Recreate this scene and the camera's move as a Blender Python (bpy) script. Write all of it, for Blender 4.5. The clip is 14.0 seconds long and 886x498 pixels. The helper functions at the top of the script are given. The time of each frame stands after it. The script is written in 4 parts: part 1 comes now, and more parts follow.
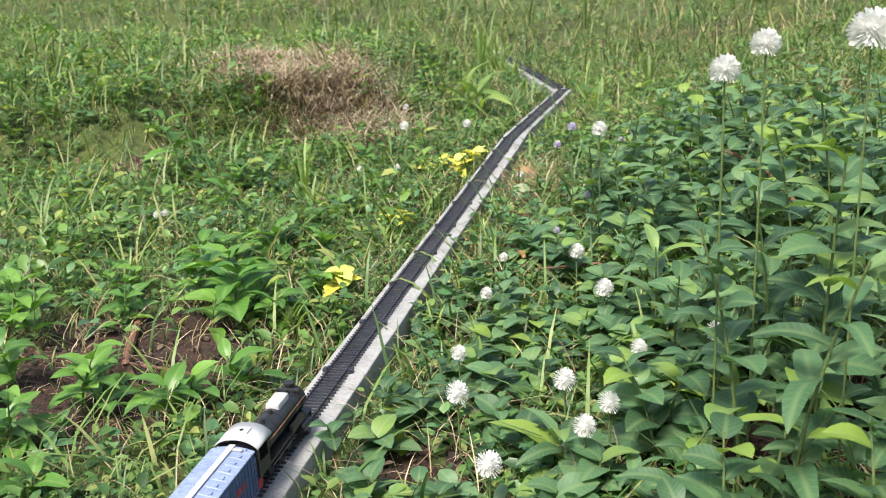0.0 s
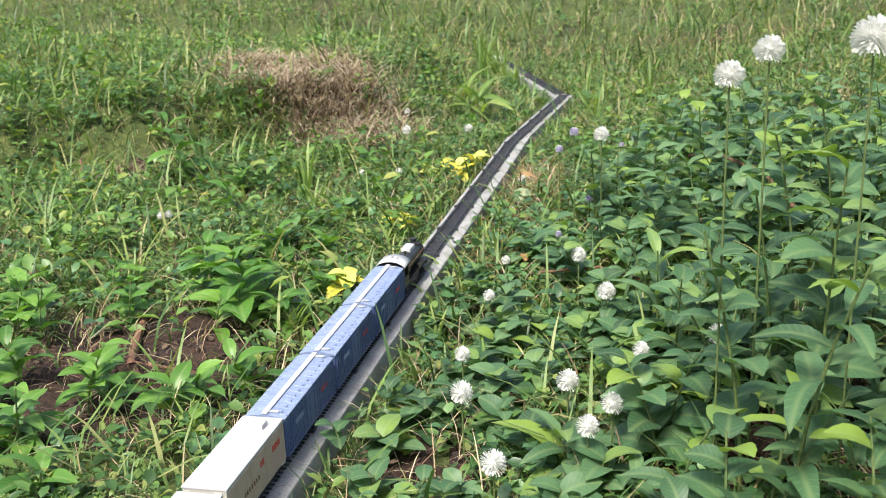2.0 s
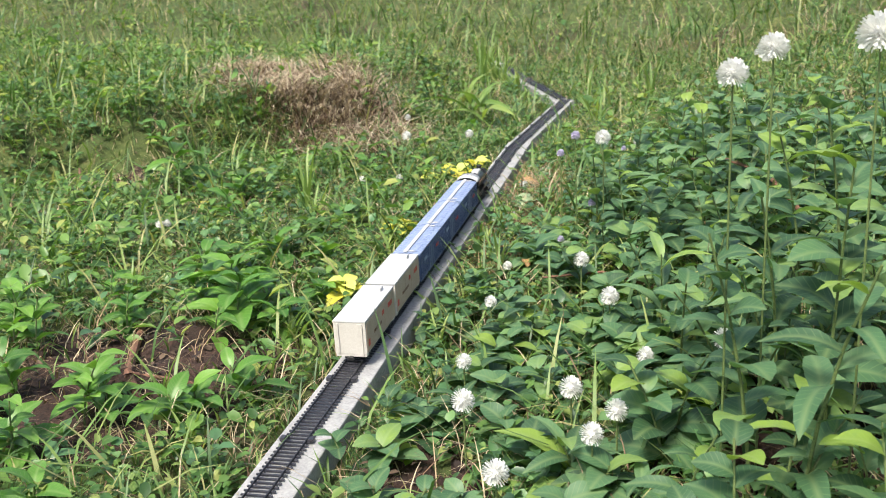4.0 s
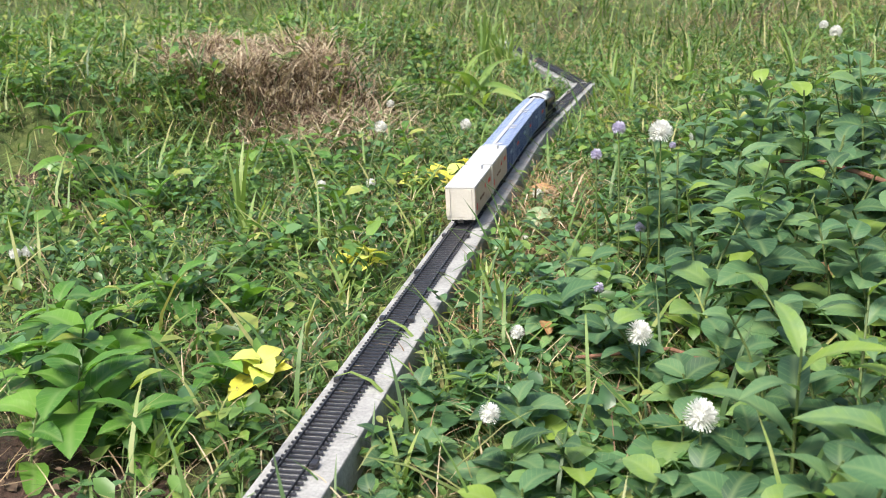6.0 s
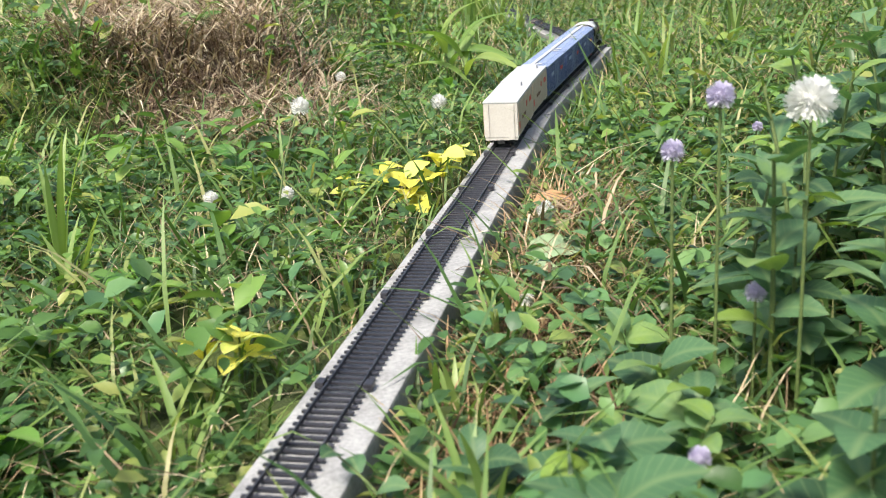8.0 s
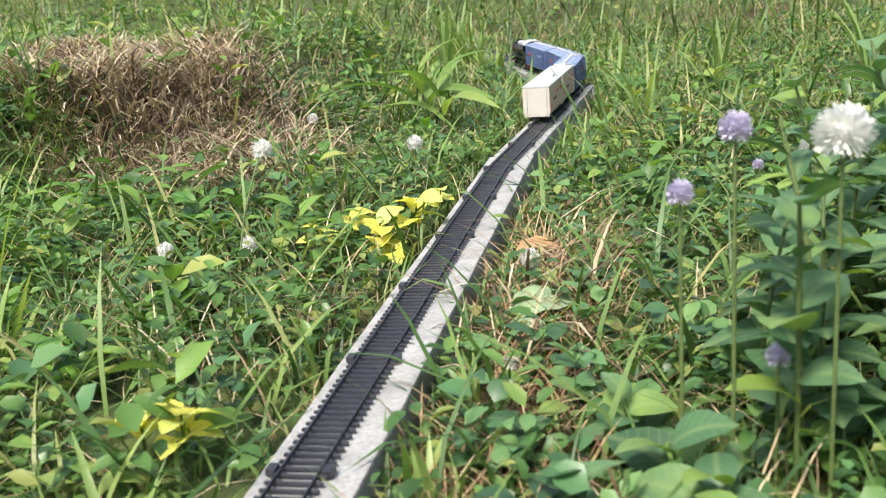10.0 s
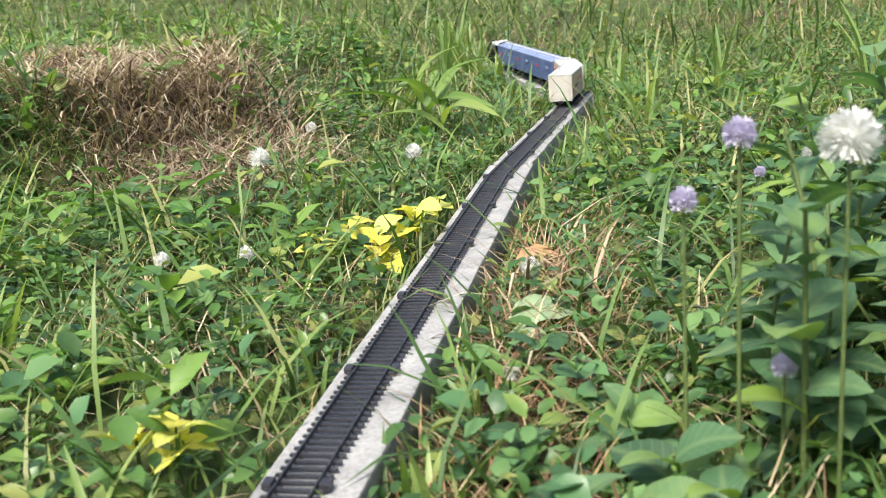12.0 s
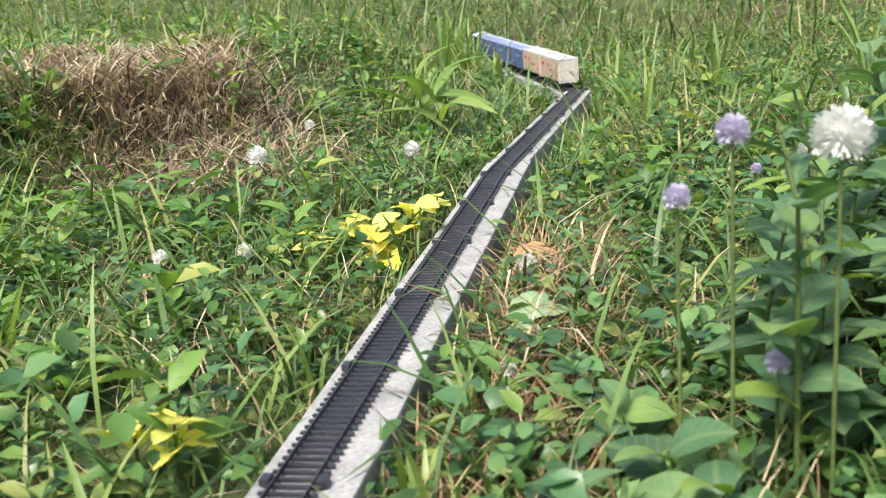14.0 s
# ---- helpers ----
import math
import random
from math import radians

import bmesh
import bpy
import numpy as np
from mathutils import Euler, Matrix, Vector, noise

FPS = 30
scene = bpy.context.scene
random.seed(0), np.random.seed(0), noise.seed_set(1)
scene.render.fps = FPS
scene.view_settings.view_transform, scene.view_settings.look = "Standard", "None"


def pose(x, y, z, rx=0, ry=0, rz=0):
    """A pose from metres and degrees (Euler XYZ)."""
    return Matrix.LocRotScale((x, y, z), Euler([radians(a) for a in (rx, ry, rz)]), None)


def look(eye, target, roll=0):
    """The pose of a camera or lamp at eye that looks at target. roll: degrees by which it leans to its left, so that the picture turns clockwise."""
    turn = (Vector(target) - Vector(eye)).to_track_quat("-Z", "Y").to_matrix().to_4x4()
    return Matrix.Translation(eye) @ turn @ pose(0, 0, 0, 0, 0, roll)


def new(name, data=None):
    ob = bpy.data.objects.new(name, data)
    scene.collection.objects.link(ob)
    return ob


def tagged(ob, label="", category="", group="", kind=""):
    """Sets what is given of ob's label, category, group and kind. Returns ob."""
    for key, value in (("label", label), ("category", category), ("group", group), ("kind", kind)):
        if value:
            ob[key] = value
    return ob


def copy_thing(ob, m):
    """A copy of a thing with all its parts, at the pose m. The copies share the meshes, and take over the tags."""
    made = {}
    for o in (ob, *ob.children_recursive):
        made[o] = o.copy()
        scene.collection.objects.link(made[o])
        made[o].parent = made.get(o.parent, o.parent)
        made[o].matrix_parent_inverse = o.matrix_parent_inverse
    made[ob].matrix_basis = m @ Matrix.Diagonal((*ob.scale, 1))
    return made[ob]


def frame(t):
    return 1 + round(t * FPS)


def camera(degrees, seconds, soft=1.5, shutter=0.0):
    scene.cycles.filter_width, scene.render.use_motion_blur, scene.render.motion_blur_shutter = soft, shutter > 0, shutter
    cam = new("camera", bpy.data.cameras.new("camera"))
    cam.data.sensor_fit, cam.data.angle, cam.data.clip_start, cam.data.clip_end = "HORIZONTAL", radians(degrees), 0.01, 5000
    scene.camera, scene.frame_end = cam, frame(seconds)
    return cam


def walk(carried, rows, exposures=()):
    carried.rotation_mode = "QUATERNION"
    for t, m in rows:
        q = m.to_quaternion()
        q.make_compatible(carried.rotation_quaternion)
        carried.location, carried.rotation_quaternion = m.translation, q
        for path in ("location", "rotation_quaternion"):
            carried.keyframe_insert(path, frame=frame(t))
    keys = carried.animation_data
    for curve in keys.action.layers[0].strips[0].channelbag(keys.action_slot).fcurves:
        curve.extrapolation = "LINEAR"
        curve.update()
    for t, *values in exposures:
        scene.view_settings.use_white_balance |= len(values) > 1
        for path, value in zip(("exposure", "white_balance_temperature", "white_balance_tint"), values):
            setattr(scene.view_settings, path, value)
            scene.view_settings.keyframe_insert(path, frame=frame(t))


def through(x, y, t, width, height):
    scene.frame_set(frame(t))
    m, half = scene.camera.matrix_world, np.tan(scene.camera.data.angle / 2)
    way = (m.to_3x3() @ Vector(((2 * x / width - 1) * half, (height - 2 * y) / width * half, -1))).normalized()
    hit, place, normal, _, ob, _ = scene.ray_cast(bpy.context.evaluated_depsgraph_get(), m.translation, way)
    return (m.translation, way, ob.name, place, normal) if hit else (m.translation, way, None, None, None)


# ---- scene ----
cam = camera(48.0, 14.0, soft=1.0)
cam.data.dof.use_dof, cam.data.dof.focus_distance, cam.data.dof.aperture_fstop = True, 1.05, 16.0
PATH = [
    (0, (0.3638, -1.6746, 0.4736), (0.1448, -0.7474, 0.1695), -3.04),
    (1, (0.3586, -1.6792, 0.4721), (0.1411, -0.7509, 0.1706), -2.68),
    (2, (0.3585, -1.6876, 0.4738), (0.1420, -0.7583, 0.1746), -2.54),
    (3, (0.3612, -1.6890, 0.4708), (0.1410, -0.7583, 0.1786), -2.97),
    (5.5, (0.3159, -1.4065, 0.4260), (0.0961, -0.4765, 0.1314), -3.21),
    (6, (0.2683, -1.1557, 0.3710), (0.0456, -0.2286, 0.0694), -2.96),
    (6.5, (0.2404, -0.9466, 0.3335), (0.0063, -0.0282, 0.0147), -3.81),
    (7, (0.2132, -0.7723, 0.2964), (-0.0239, 0.1442, -0.0260), -3.94),
    (7.5, (0.2015, -0.6894, 0.2816), (-0.0328, 0.2259, -0.0460), -4.42),
    (8, (0.1860, -0.6135, 0.2613), (-0.0346, 0.3085, -0.0568), -4.06),
    (8.5, (0.1746, -0.5587, 0.2541), (-0.0360, 0.3672, -0.0594), -3.98),
    (9, (0.1747, -0.5436, 0.2491), (-0.0313, 0.3911, -0.0405), -4.15),
    (11.5, (0.1738, -0.5261, 0.2416), (-0.0320, 0.4136, -0.0316), -4.80),
    (12.5, (0.1727, -0.5250, 0.2406), (-0.0283, 0.4172, -0.0275), -4.56),
    (14, (0.1757, -0.5276, 0.2417), (-0.0276, 0.4128, -0.0310), -4.83),
]
walk(cam, [(t, look(eye, target, roll)) for t, eye, target, roll in PATH])

# ---- light: bright overcast sky with a soft high sun ----
SUN_ELEVATION, SUN_TURN = radians(58), radians(200)
world = bpy.data.worlds.new("sky")
scene.world = world
world.use_nodes = True
wn = world.node_tree
sky = wn.nodes.new("ShaderNodeTexSky")
sky.sky_type, sky.sun_disc = "NISHITA", False
sky.sun_elevation, sky.sun_rotation = SUN_ELEVATION, SUN_TURN
sky.air_density, sky.dust_density, sky.ozone_density = 1.0, 4.0, 1.0
back = wn.nodes["Background"]
back.inputs["Strength"].default_value = 0.115
wn.links.new(sky.outputs["Color"], back.inputs["Color"])
sun_data = bpy.data.lights.new("sun", "SUN")
sun_data.energy, sun_data.angle, sun_data.color = 3.0, radians(16), (1.0, 0.95, 0.84)
sun = new("sun", sun_data)
sun.matrix_world = look((math.sin(SUN_TURN) * math.cos(SUN_ELEVATION) * 20, math.cos(SUN_TURN) * math.cos(SUN_ELEVATION) * 20,
                         math.sin(SUN_ELEVATION) * 20), (0, 0, 0))
scene.view_settings.exposure = 1.05


# ---- materials ----
def material(name, roughness=0.6, metallic=0.0):
    m = bpy.data.materials.new(name)
    m.use_nodes = True
    b = m.node_tree.nodes["Principled BSDF"]
    b.inputs["Roughness"].default_value, b.inputs["Metallic"].default_value = roughness, metallic
    return m, m.node_tree.nodes, m.node_tree.links, b


def ramp(nodes, stops):
    r = nodes.new("ShaderNodeValToRGB")
    while len(r.color_ramp.elements) < len(stops):
        r.color_ramp.elements.new(0.5)
    for e, (p, c) in zip(r.color_ramp.elements, stops):
        e.position, e.color = p, (*c, 1)
    return r


def noise_node(nodes, links, scale, detail=4.0, rough=0.6):
    c = nodes.new("ShaderNodeTexCoord")
    n = nodes.new("ShaderNodeTexNoise")
    n.inputs["Scale"].default_value, n.inputs["Detail"].default_value, n.inputs["Roughness"].default_value = scale, detail, rough
    links.new(c.outputs["Object"], n.inputs["Vector"])
    return n


def add_bump(nodes, links, b, source, strength, distance):
    k = nodes.new("ShaderNodeBump")
    k.inputs["Strength"].default_value, k.inputs["Distance"].default_value = strength, distance
    links.new(source, k.inputs["Height"])
    links.new(k.outputs["Normal"], b.inputs["Normal"])


def surface(name, dark, light, scale, roughness=0.6, metallic=0.0, bump=0.2, distance=0.0005, fine=8.0):
    """A plain material, mottled at two scales."""
    m, nodes, links, b = material(name, roughness, metallic)
    big, small = noise_node(nodes, links, scale), noise_node(nodes, links, scale * fine, 3.0)
    mix = nodes.new("ShaderNodeMath")
    mix.operation = "ADD"
    half = nodes.new("ShaderNodeMath")
    half.operation, half.inputs[1].default_value = "MULTIPLY", 0.5
    links.new(big.outputs["Fac"], mix.inputs[0])
    links.new(small.outputs["Fac"], mix.inputs[1])
    links.new(mix.outputs[0], half.inputs[0])
    r = ramp(nodes, [(0.38, dark), (0.62, light)])
    links.new(half.outputs[0], r.inputs[0])
    links.new(r.outputs[0], b.inputs["Base Color"])
    add_bump(nodes, links, b, small.outputs["Fac"], bump, distance)
    return m


def leaf_material(name, stops, per="island", roughness=0.45, through=0.35, glow=(1.5, 1.6, 0.7)):
    """Foliage: colours vary from leaf to leaf and along each leaf; light passes through."""
    m, nodes, links, b = material(name, roughness)
    if per == "island":
        src = nodes.new("ShaderNodeNewGeometry").outputs["Random Per Island"]
    else:
        src = nodes.new("ShaderNodeObjectInfo").outputs["Random"]
    n = noise_node(nodes, links, 60.0, 3.0)
    add = nodes.new("ShaderNodeMath")
    add.operation = "MULTIPLY_ADD"
    add.inputs[1].default_value = 0.35
    links.new(n.outputs["Fac"], add.inputs[0])
    sub = nodes.new("ShaderNodeMath")
    sub.operation, sub.inputs[1].default_value = "SUBTRACT", 0.175
    links.new(src, sub.inputs[0])
    links.new(sub.outputs[0], add.inputs[2])
    r = ramp(nodes, stops)
    links.new(add.outputs[0], r.inputs[0])
    tone = r.outputs[0]
    if per == "object":
        co = nodes.new("ShaderNodeTexCoord")
        xyz = nodes.new("ShaderNodeSeparateXYZ")
        links.new(co.outputs["Object"], xyz.inputs[0])
        side = nodes.new("ShaderNodeMath")
        side.operation = "ABSOLUTE"
        links.new(xyz.outputs["X"], side.inputs[0])
        slant = nodes.new("ShaderNodeMath")
        slant.operation, slant.inputs[1].default_value = "MULTIPLY_ADD", -0.8
        links.new(side.outputs[0], slant.inputs[0])
        links.new(xyz.outputs["Y"], slant.inputs[2])
        wavy = nodes.new("ShaderNodeMath")
        wavy.operation, wavy.inputs[1].default_value = "MULTIPLY", 900.0
        links.new(slant.outputs[0], wavy.inputs[0])
        wave = nodes.new("ShaderNodeMath")
        wave.operation = "SINE"
        links.new(wavy.outputs[0], wave.inputs[0])
        band = ramp(nodes, [(0.80, (0, 0, 0)), (1.0, (0.55, 0.55, 0.55))])
        links.new(wave.outputs[0], band.inputs[0])
        rib = ramp(nodes, [(0.0006, (1, 1, 1)), (0.0013, (0, 0, 0))])
        links.new(side.outputs[0], rib.inputs[0])
        top = nodes.new("ShaderNodeMath")
        top.operation = "MAXIMUM"
        links.new(band.outputs[0], top.inputs[0])
        links.new(rib.outputs[0], top.inputs[1])
        amount = nodes.new("ShaderNodeMath")
        amount.operation, amount.inputs[1].default_value = "MULTIPLY", 0.3
        links.new(top.outputs[0], amount.inputs[0])
        pale = nodes.new("ShaderNodeMixRGB")
        pale.inputs[2].default_value = (0.30, 0.38, 0.16, 1)
        links.new(amount.outputs[0], pale.inputs[0])
        links.new(tone, pale.inputs[1])
        tone = pale.outputs[0]
    links.new(tone, b.inputs["Base Color"])
    fine = noise_node(nodes, links, 420.0, 2.0)
    add_bump(nodes, links, b, fine.outputs["Fac"], 0.25, 0.0006)
    t = nodes.new("ShaderNodeBsdfTranslucent")
    hue = nodes.new("ShaderNodeMixRGB")
    hue.blend_type = "MULTIPLY"
    hue.inputs[0].default_value = 1.0
    hue.inputs[2].default_value = (*glow, 1)
    links.new(tone, hue.inputs[1])
    links.new(hue.outputs[0], t.inputs["Color"])
    mix = nodes.new("ShaderNodeMixShader")
    mix.inputs[0].default_value = through
    links.new(b.outputs[0], mix.inputs[1])
    links.new(t.outputs[0], mix.inputs[2])
    links.new(mix.outputs[0], nodes["Material Output"].inputs["Surface"])
    return m


def ground_material():
    m, nodes, links, b = material("soil_and_turf", 0.95)
    a, c, d = noise_node(nodes, links, 3.0, 5.0), noise_node(nodes, links, 26.0, 5.0), noise_node(nodes, links, 160.0, 4.0)
    soil = ramp(nodes, [(0.3, (0.020, 0.012, 0.008)), (0.55, (0.06, 0.035, 0.022)), (0.75, (0.13, 0.085, 0.055))])
    turf = ramp(nodes, [(0.3, (0.025, 0.038, 0.010)), (0.55, (0.065, 0.09, 0.02)), (0.75, (0.15, 0.155, 0.05))])
    links.new(d.outputs["Fac"], soil.inputs[0])
    links.new(c.outputs["Fac"], turf.inputs[0])
    s = nodes.new("ShaderNodeMixRGB")
    e = ramp(nodes, [(0.28, (0, 0, 0)), (0.44, (1, 1, 1))])
    links.new(a.outputs["Fac"], e.inputs[0])
    links.new(e.outputs[0], s.inputs[0])
    links.new(soil.outputs[0], s.inputs[1])
    links.new(turf.outputs[0], s.inputs[2])
    links.new(s.outputs[0], b.inputs["Base Color"])
    add_bump(nodes, links, b, d.outputs["Fac"], 0.8, 0.006)
    return m


SOIL = ground_material()
# dark brown earth, its colour lowered further to hold the weeds' shadow
SHADED_SOIL = surface("shaded_bare_soil", (0.012, 0.006, 0.004), (0.058, 0.030, 0.020), 40, 0.95, 0, 0.9, 0.004, 6)
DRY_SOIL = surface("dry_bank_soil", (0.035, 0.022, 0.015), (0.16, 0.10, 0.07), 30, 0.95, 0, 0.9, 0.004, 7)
LITTER = leaf_material("leaf_litter", [(0.1, (0.022, 0.013, 0.010)), (0.5, (0.05, 0.030, 0.020)), (0.95, (0.12, 0.08, 0.05))], "island", 0.8, 0.05)
PLANK = surface("weathered_pale_plank", (0.22, 0.22, 0.22), (0.37, 0.37, 0.365), 35, 0.8, 0, 0.35, 0.0008, 9)
TIE = surface("black_sleeper_plastic", (0.016, 0.016, 0.021), (0.042, 0.042, 0.051), 120, 0.42, 0, 0.2, 0.0002)
RAIL = surface("dark_rail_metal", (0.03, 0.03, 0.034), (0.09, 0.09, 0.10), 150, 0.36, 0.6, 0.1, 0.0001)
BLACK = surface("black_loco_plastic", (0.012, 0.012, 0.013), (0.028, 0.028, 0.03), 90, 0.33, 0, 0.1, 0.0001)
MATT_BLACK = surface("matt_black_plastic", (0.01, 0.01, 0.011), (0.022, 0.022, 0.023), 90, 0.6, 0, 0.1, 0.0001)
WHITE = surface("white_plastic", (0.42, 0.42, 0.425), (0.49, 0.49, 0.495), 60, 0.4, 0, 0.05, 0.0001)
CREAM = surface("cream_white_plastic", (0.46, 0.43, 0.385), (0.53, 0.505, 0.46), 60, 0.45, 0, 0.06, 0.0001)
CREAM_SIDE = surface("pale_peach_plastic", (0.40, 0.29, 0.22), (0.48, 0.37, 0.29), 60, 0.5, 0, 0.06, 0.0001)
BLUE = surface("grey_blue_plastic", (0.055, 0.085, 0.19), (0.10, 0.14, 0.27), 70, 0.42, 0, 0.12, 0.0002)
PALE_BLUE = surface("pale_blue_plastic", (0.17, 0.22, 0.36), (0.25, 0.31, 0.46), 70, 0.42, 0, 0.08, 0.0001)
RED = surface("red_paint", (0.42, 0.02, 0.02), (0.6, 0.05, 0.04), 80, 0.45, 0, 0.05, 0.0001)
STRAW = leaf_material("dry_straw", [(0.1, (0.14, 0.085, 0.05)), (0.5, (0.33, 0.24, 0.14)), (0.9, (0.52, 0.43, 0.29))], "island", 0.8, 0.1)
RUSTY = leaf_material("rusty_straw", [(0.1, (0.12, 0.065, 0.035)), (0.5, (0.28, 0.17, 0.085)), (0.9, (0.42, 0.31, 0.17))], "island", 0.8, 0.1)
BANK_STRAW = leaf_material("bank_straw", [(0.1, (0.08, 0.05, 0.033)), (0.35, (0.21, 0.145, 0.095)), (0.65, (0.36, 0.28, 0.185)), (0.95, (0.55, 0.48, 0.35))], "island", 0.85, 0.1)
GRASS = leaf_material("grass_green", [(0.05, (0.04, 0.09, 0.026)), (0.4, (0.085, 0.165, 0.042)), (0.78, (0.165, 0.25, 0.062)), (0.98, (0.34, 0.32, 0.14))], "island", 0.5, 0.3)
LEAF = leaf_material("leaf_green", [(0.05, (0.035, 0.08, 0.022)), (0.45, (0.07, 0.155, 0.040)), (0.8, (0.13, 0.23, 0.055)), (0.98, (0.25, 0.28, 0.08))], "island", 0.38, 0.25)
UNDER_LEAF = leaf_material("undergrowth_leaf", [(0.05, (0.045, 0.10, 0.026)), (0.45, (0.10, 0.205, 0.048)), (0.8, (0.17, 0.29, 0.062)), (0.98, (0.30, 0.33, 0.09))], "island", 0.42, 0.3)
BLUE_LEAF = leaf_material("blue_green_leaf", [(0.05, (0.045, 0.10, 0.045)), (0.5, (0.085, 0.19, 0.075)), (0.95, (0.15, 0.26, 0.09))], "island", 0.36, 0.22)
BIG_LEAF = leaf_material("big_leaf_green", [(0.05, (0.045, 0.13, 0.02)), (0.5, (0.085, 0.21, 0.03)), (0.95, (0.15, 0.30, 0.045))], "object", 0.42, 0.28)
BUSH_LEAF = leaf_material("bush_leaf_green", [(0.05, (0.035, 0.085, 0.038)), (0.45, (0.07, 0.155, 0.068)), (0.75, (0.12, 0.22, 0.10)), (0.97, (0.20, 0.30, 0.05))], "object", 0.5, 0.28)
YELLOW = leaf_material("yellow_leaf", [(0.05, (0.58, 0.53, 0.07)), (0.5, (0.74, 0.67, 0.13)), (0.95, (0.60, 0.66, 0.18))], "object", 0.5, 0.3)
TUFT = leaf_material("tuft_green", [(0.05, (0.10, 0.19, 0.04)), (0.5, (0.17, 0.27, 0.06)), (0.95, (0.27, 0.34, 0.09))], "object", 0.45, 0.35)
STEM = surface("green_stem", (0.06, 0.10, 0.03), (0.13, 0.17, 0.05), 90, 0.6, 0, 0.2, 0.0003)
BROWN_STEM = surface("brown_twig", (0.09, 0.045, 0.028), (0.24, 0.12, 0.075), 60, 0.8, 0, 0.5, 0.0008)
PETAL = leaf_material("white_petal", [(0.1, (0.70, 0.70, 0.66)), (0.9, (0.85, 0.85, 0.82))], "island", 0.6, 0.2, (1, 1, 1))
DRY_LEAF = leaf_material("dry_brown_leaf", [(0.1, (0.30, 0.14, 0.06)), (0.9, (0.50, 0.28, 0.14))], "object", 0.7, 0.15)
GREY_LEAF = leaf_material("pale_green_leaf", [(0.1, (0.19, 0.30, 0.15)), (0.9, (0.30, 0.41, 0.24))], "object", 0.5, 0.2)
PURPLE = leaf_material("purple_petal", [(0.1, (0.50, 0.46, 0.62)), (0.9, (0.62, 0.58, 0.70))], "island", 0.6, 0.2, (1, 1, 1))


# ---- shapes ----
def part(name, bm, mat, parent=None, label="", smooth=False):
    me = bpy.data.meshes.new(name)
    bm.to_mesh(me)
    bm.free()
    if smooth:
        me.polygons.foreach_set("use_smooth", [True] * len(me.polygons))
    me.materials.append(mat)
    ob = new(name, me)
    ob.parent = parent
    if label:
        tagged(ob, label)
    return ob


def share(name, me, parent, m):
    ob = new(name, me)
    ob.parent = parent
    ob.matrix_basis = m
    return ob


def box(bm, x0, x1, y0, y1, z0, z1, bevel=0.0):
    r = bmesh.ops.create_cube(bm, size=1, matrix=Matrix.Translation(((x0 + x1) / 2, (y0 + y1) / 2, (z0 + z1) / 2))
                              @ Matrix.Diagonal((x1 - x0, y1 - y0, z1 - z0, 1)))
    if bevel:
        edges = list({e for v in r["verts"] for e in v.link_edges})
        bmesh.ops.bevel(bm, geom=edges, offset=bevel, segments=2, affect="EDGES", profile=0.6)
    return bm


def tube(bm, a, b, r0, r1=None, n=10):
    a, b = Vector(a), Vector(b)
    d = b - a
    m = Matrix.Translation((a + b) / 2) @ d.to_track_quat("Z", "Y").to_matrix().to_4x4()
    bmesh.ops.create_cone(bm, cap_ends=True, segments=n, radius1=r0, radius2=r0 if r1 is None else r1, depth=d.length, matrix=m)
    return bm


def bent_tube(bm, pts, r0, r1, n=6):
    """A tapering stem along a list of points."""
    pts = [Vector(p) for p in pts]
    rings = []
    for i, p in enumerate(pts):
        d = (pts[min(i + 1, len(pts) - 1)] - pts[max(i - 1, 0)]).normalized()
        q = d.to_track_quat("Z", "Y").to_matrix()
        r = r0 + (r1 - r0) * i / (len(pts) - 1)
        rings.append([bm.verts.new(p + q @ Vector((math.cos(k * 2 * math.pi / n) * r, math.sin(k * 2 * math.pi / n) * r, 0))) for k in range(n)])
    for a, b in zip(rings, rings[1:]):
        for k in range(n):
            bm.faces.new((a[k], a[(k + 1) % n], b[(k + 1) % n], b[k]))
    bm.faces.new(rings[-1])
    bm.faces.new(rings[0][::-1])
    return bm


def empty(name, m, label, category, group="", kind=""):
    e = new(name)
    e.empty_display_size = 0.02
    e.matrix_basis = m
    return tagged(e, label, category, group, kind)


# ---- the lie of the land ----
def smooth_step(a, b, v):
    k = np.clip((v - a) / (b - a), 0, 1)
    return k * k * (3 - 2 * k)


def land(x, y):
    """Height of the ground, for numbers or arrays."""
    x, y = np.asarray(x, float), np.asarray(y, float)
    bumps = 0.007 * np.sin(9.1 * x + 4.3 * y + 1.0) + 0.006 * np.sin(-7.3 * x + 11.7 * y) + 0.003 * np.sin(31 * x + 17 * y) + 0.003 * np.sin(-23 * x + 29 * y + 2)
    away = smooth_step(0.03, 0.16, np.abs(x - 0.006 - 0.045 * smooth_step(0.7, 1.33, y)))
    near_line = np.where(y < 1.40, away, 1.0)
    rise = 0.16 * np.maximum(0, y - 2.3) + 0.05 * np.clip(-x - 1.2, 0, 8)
    rise = np.minimum(rise, 0.9)
    # a worn bank on the side away from the camera
    edge = -0.6 * (x + 0.40) + 0.8 * (y - 0.80)
    bank = smooth_step(-0.30, -0.60, x) * smooth_step(2.3, 1.9, y) * (0.12 * smooth_step(0.0, 0.22, edge) + 0.012 * np.sin(17 * x + 9 * y) * smooth_step(0.0, 0.1, edge))
    right = 0.05 * smooth_step(0.25, 0.9, x)
    return -0.033 + near_line * bumps + rise + bank + right


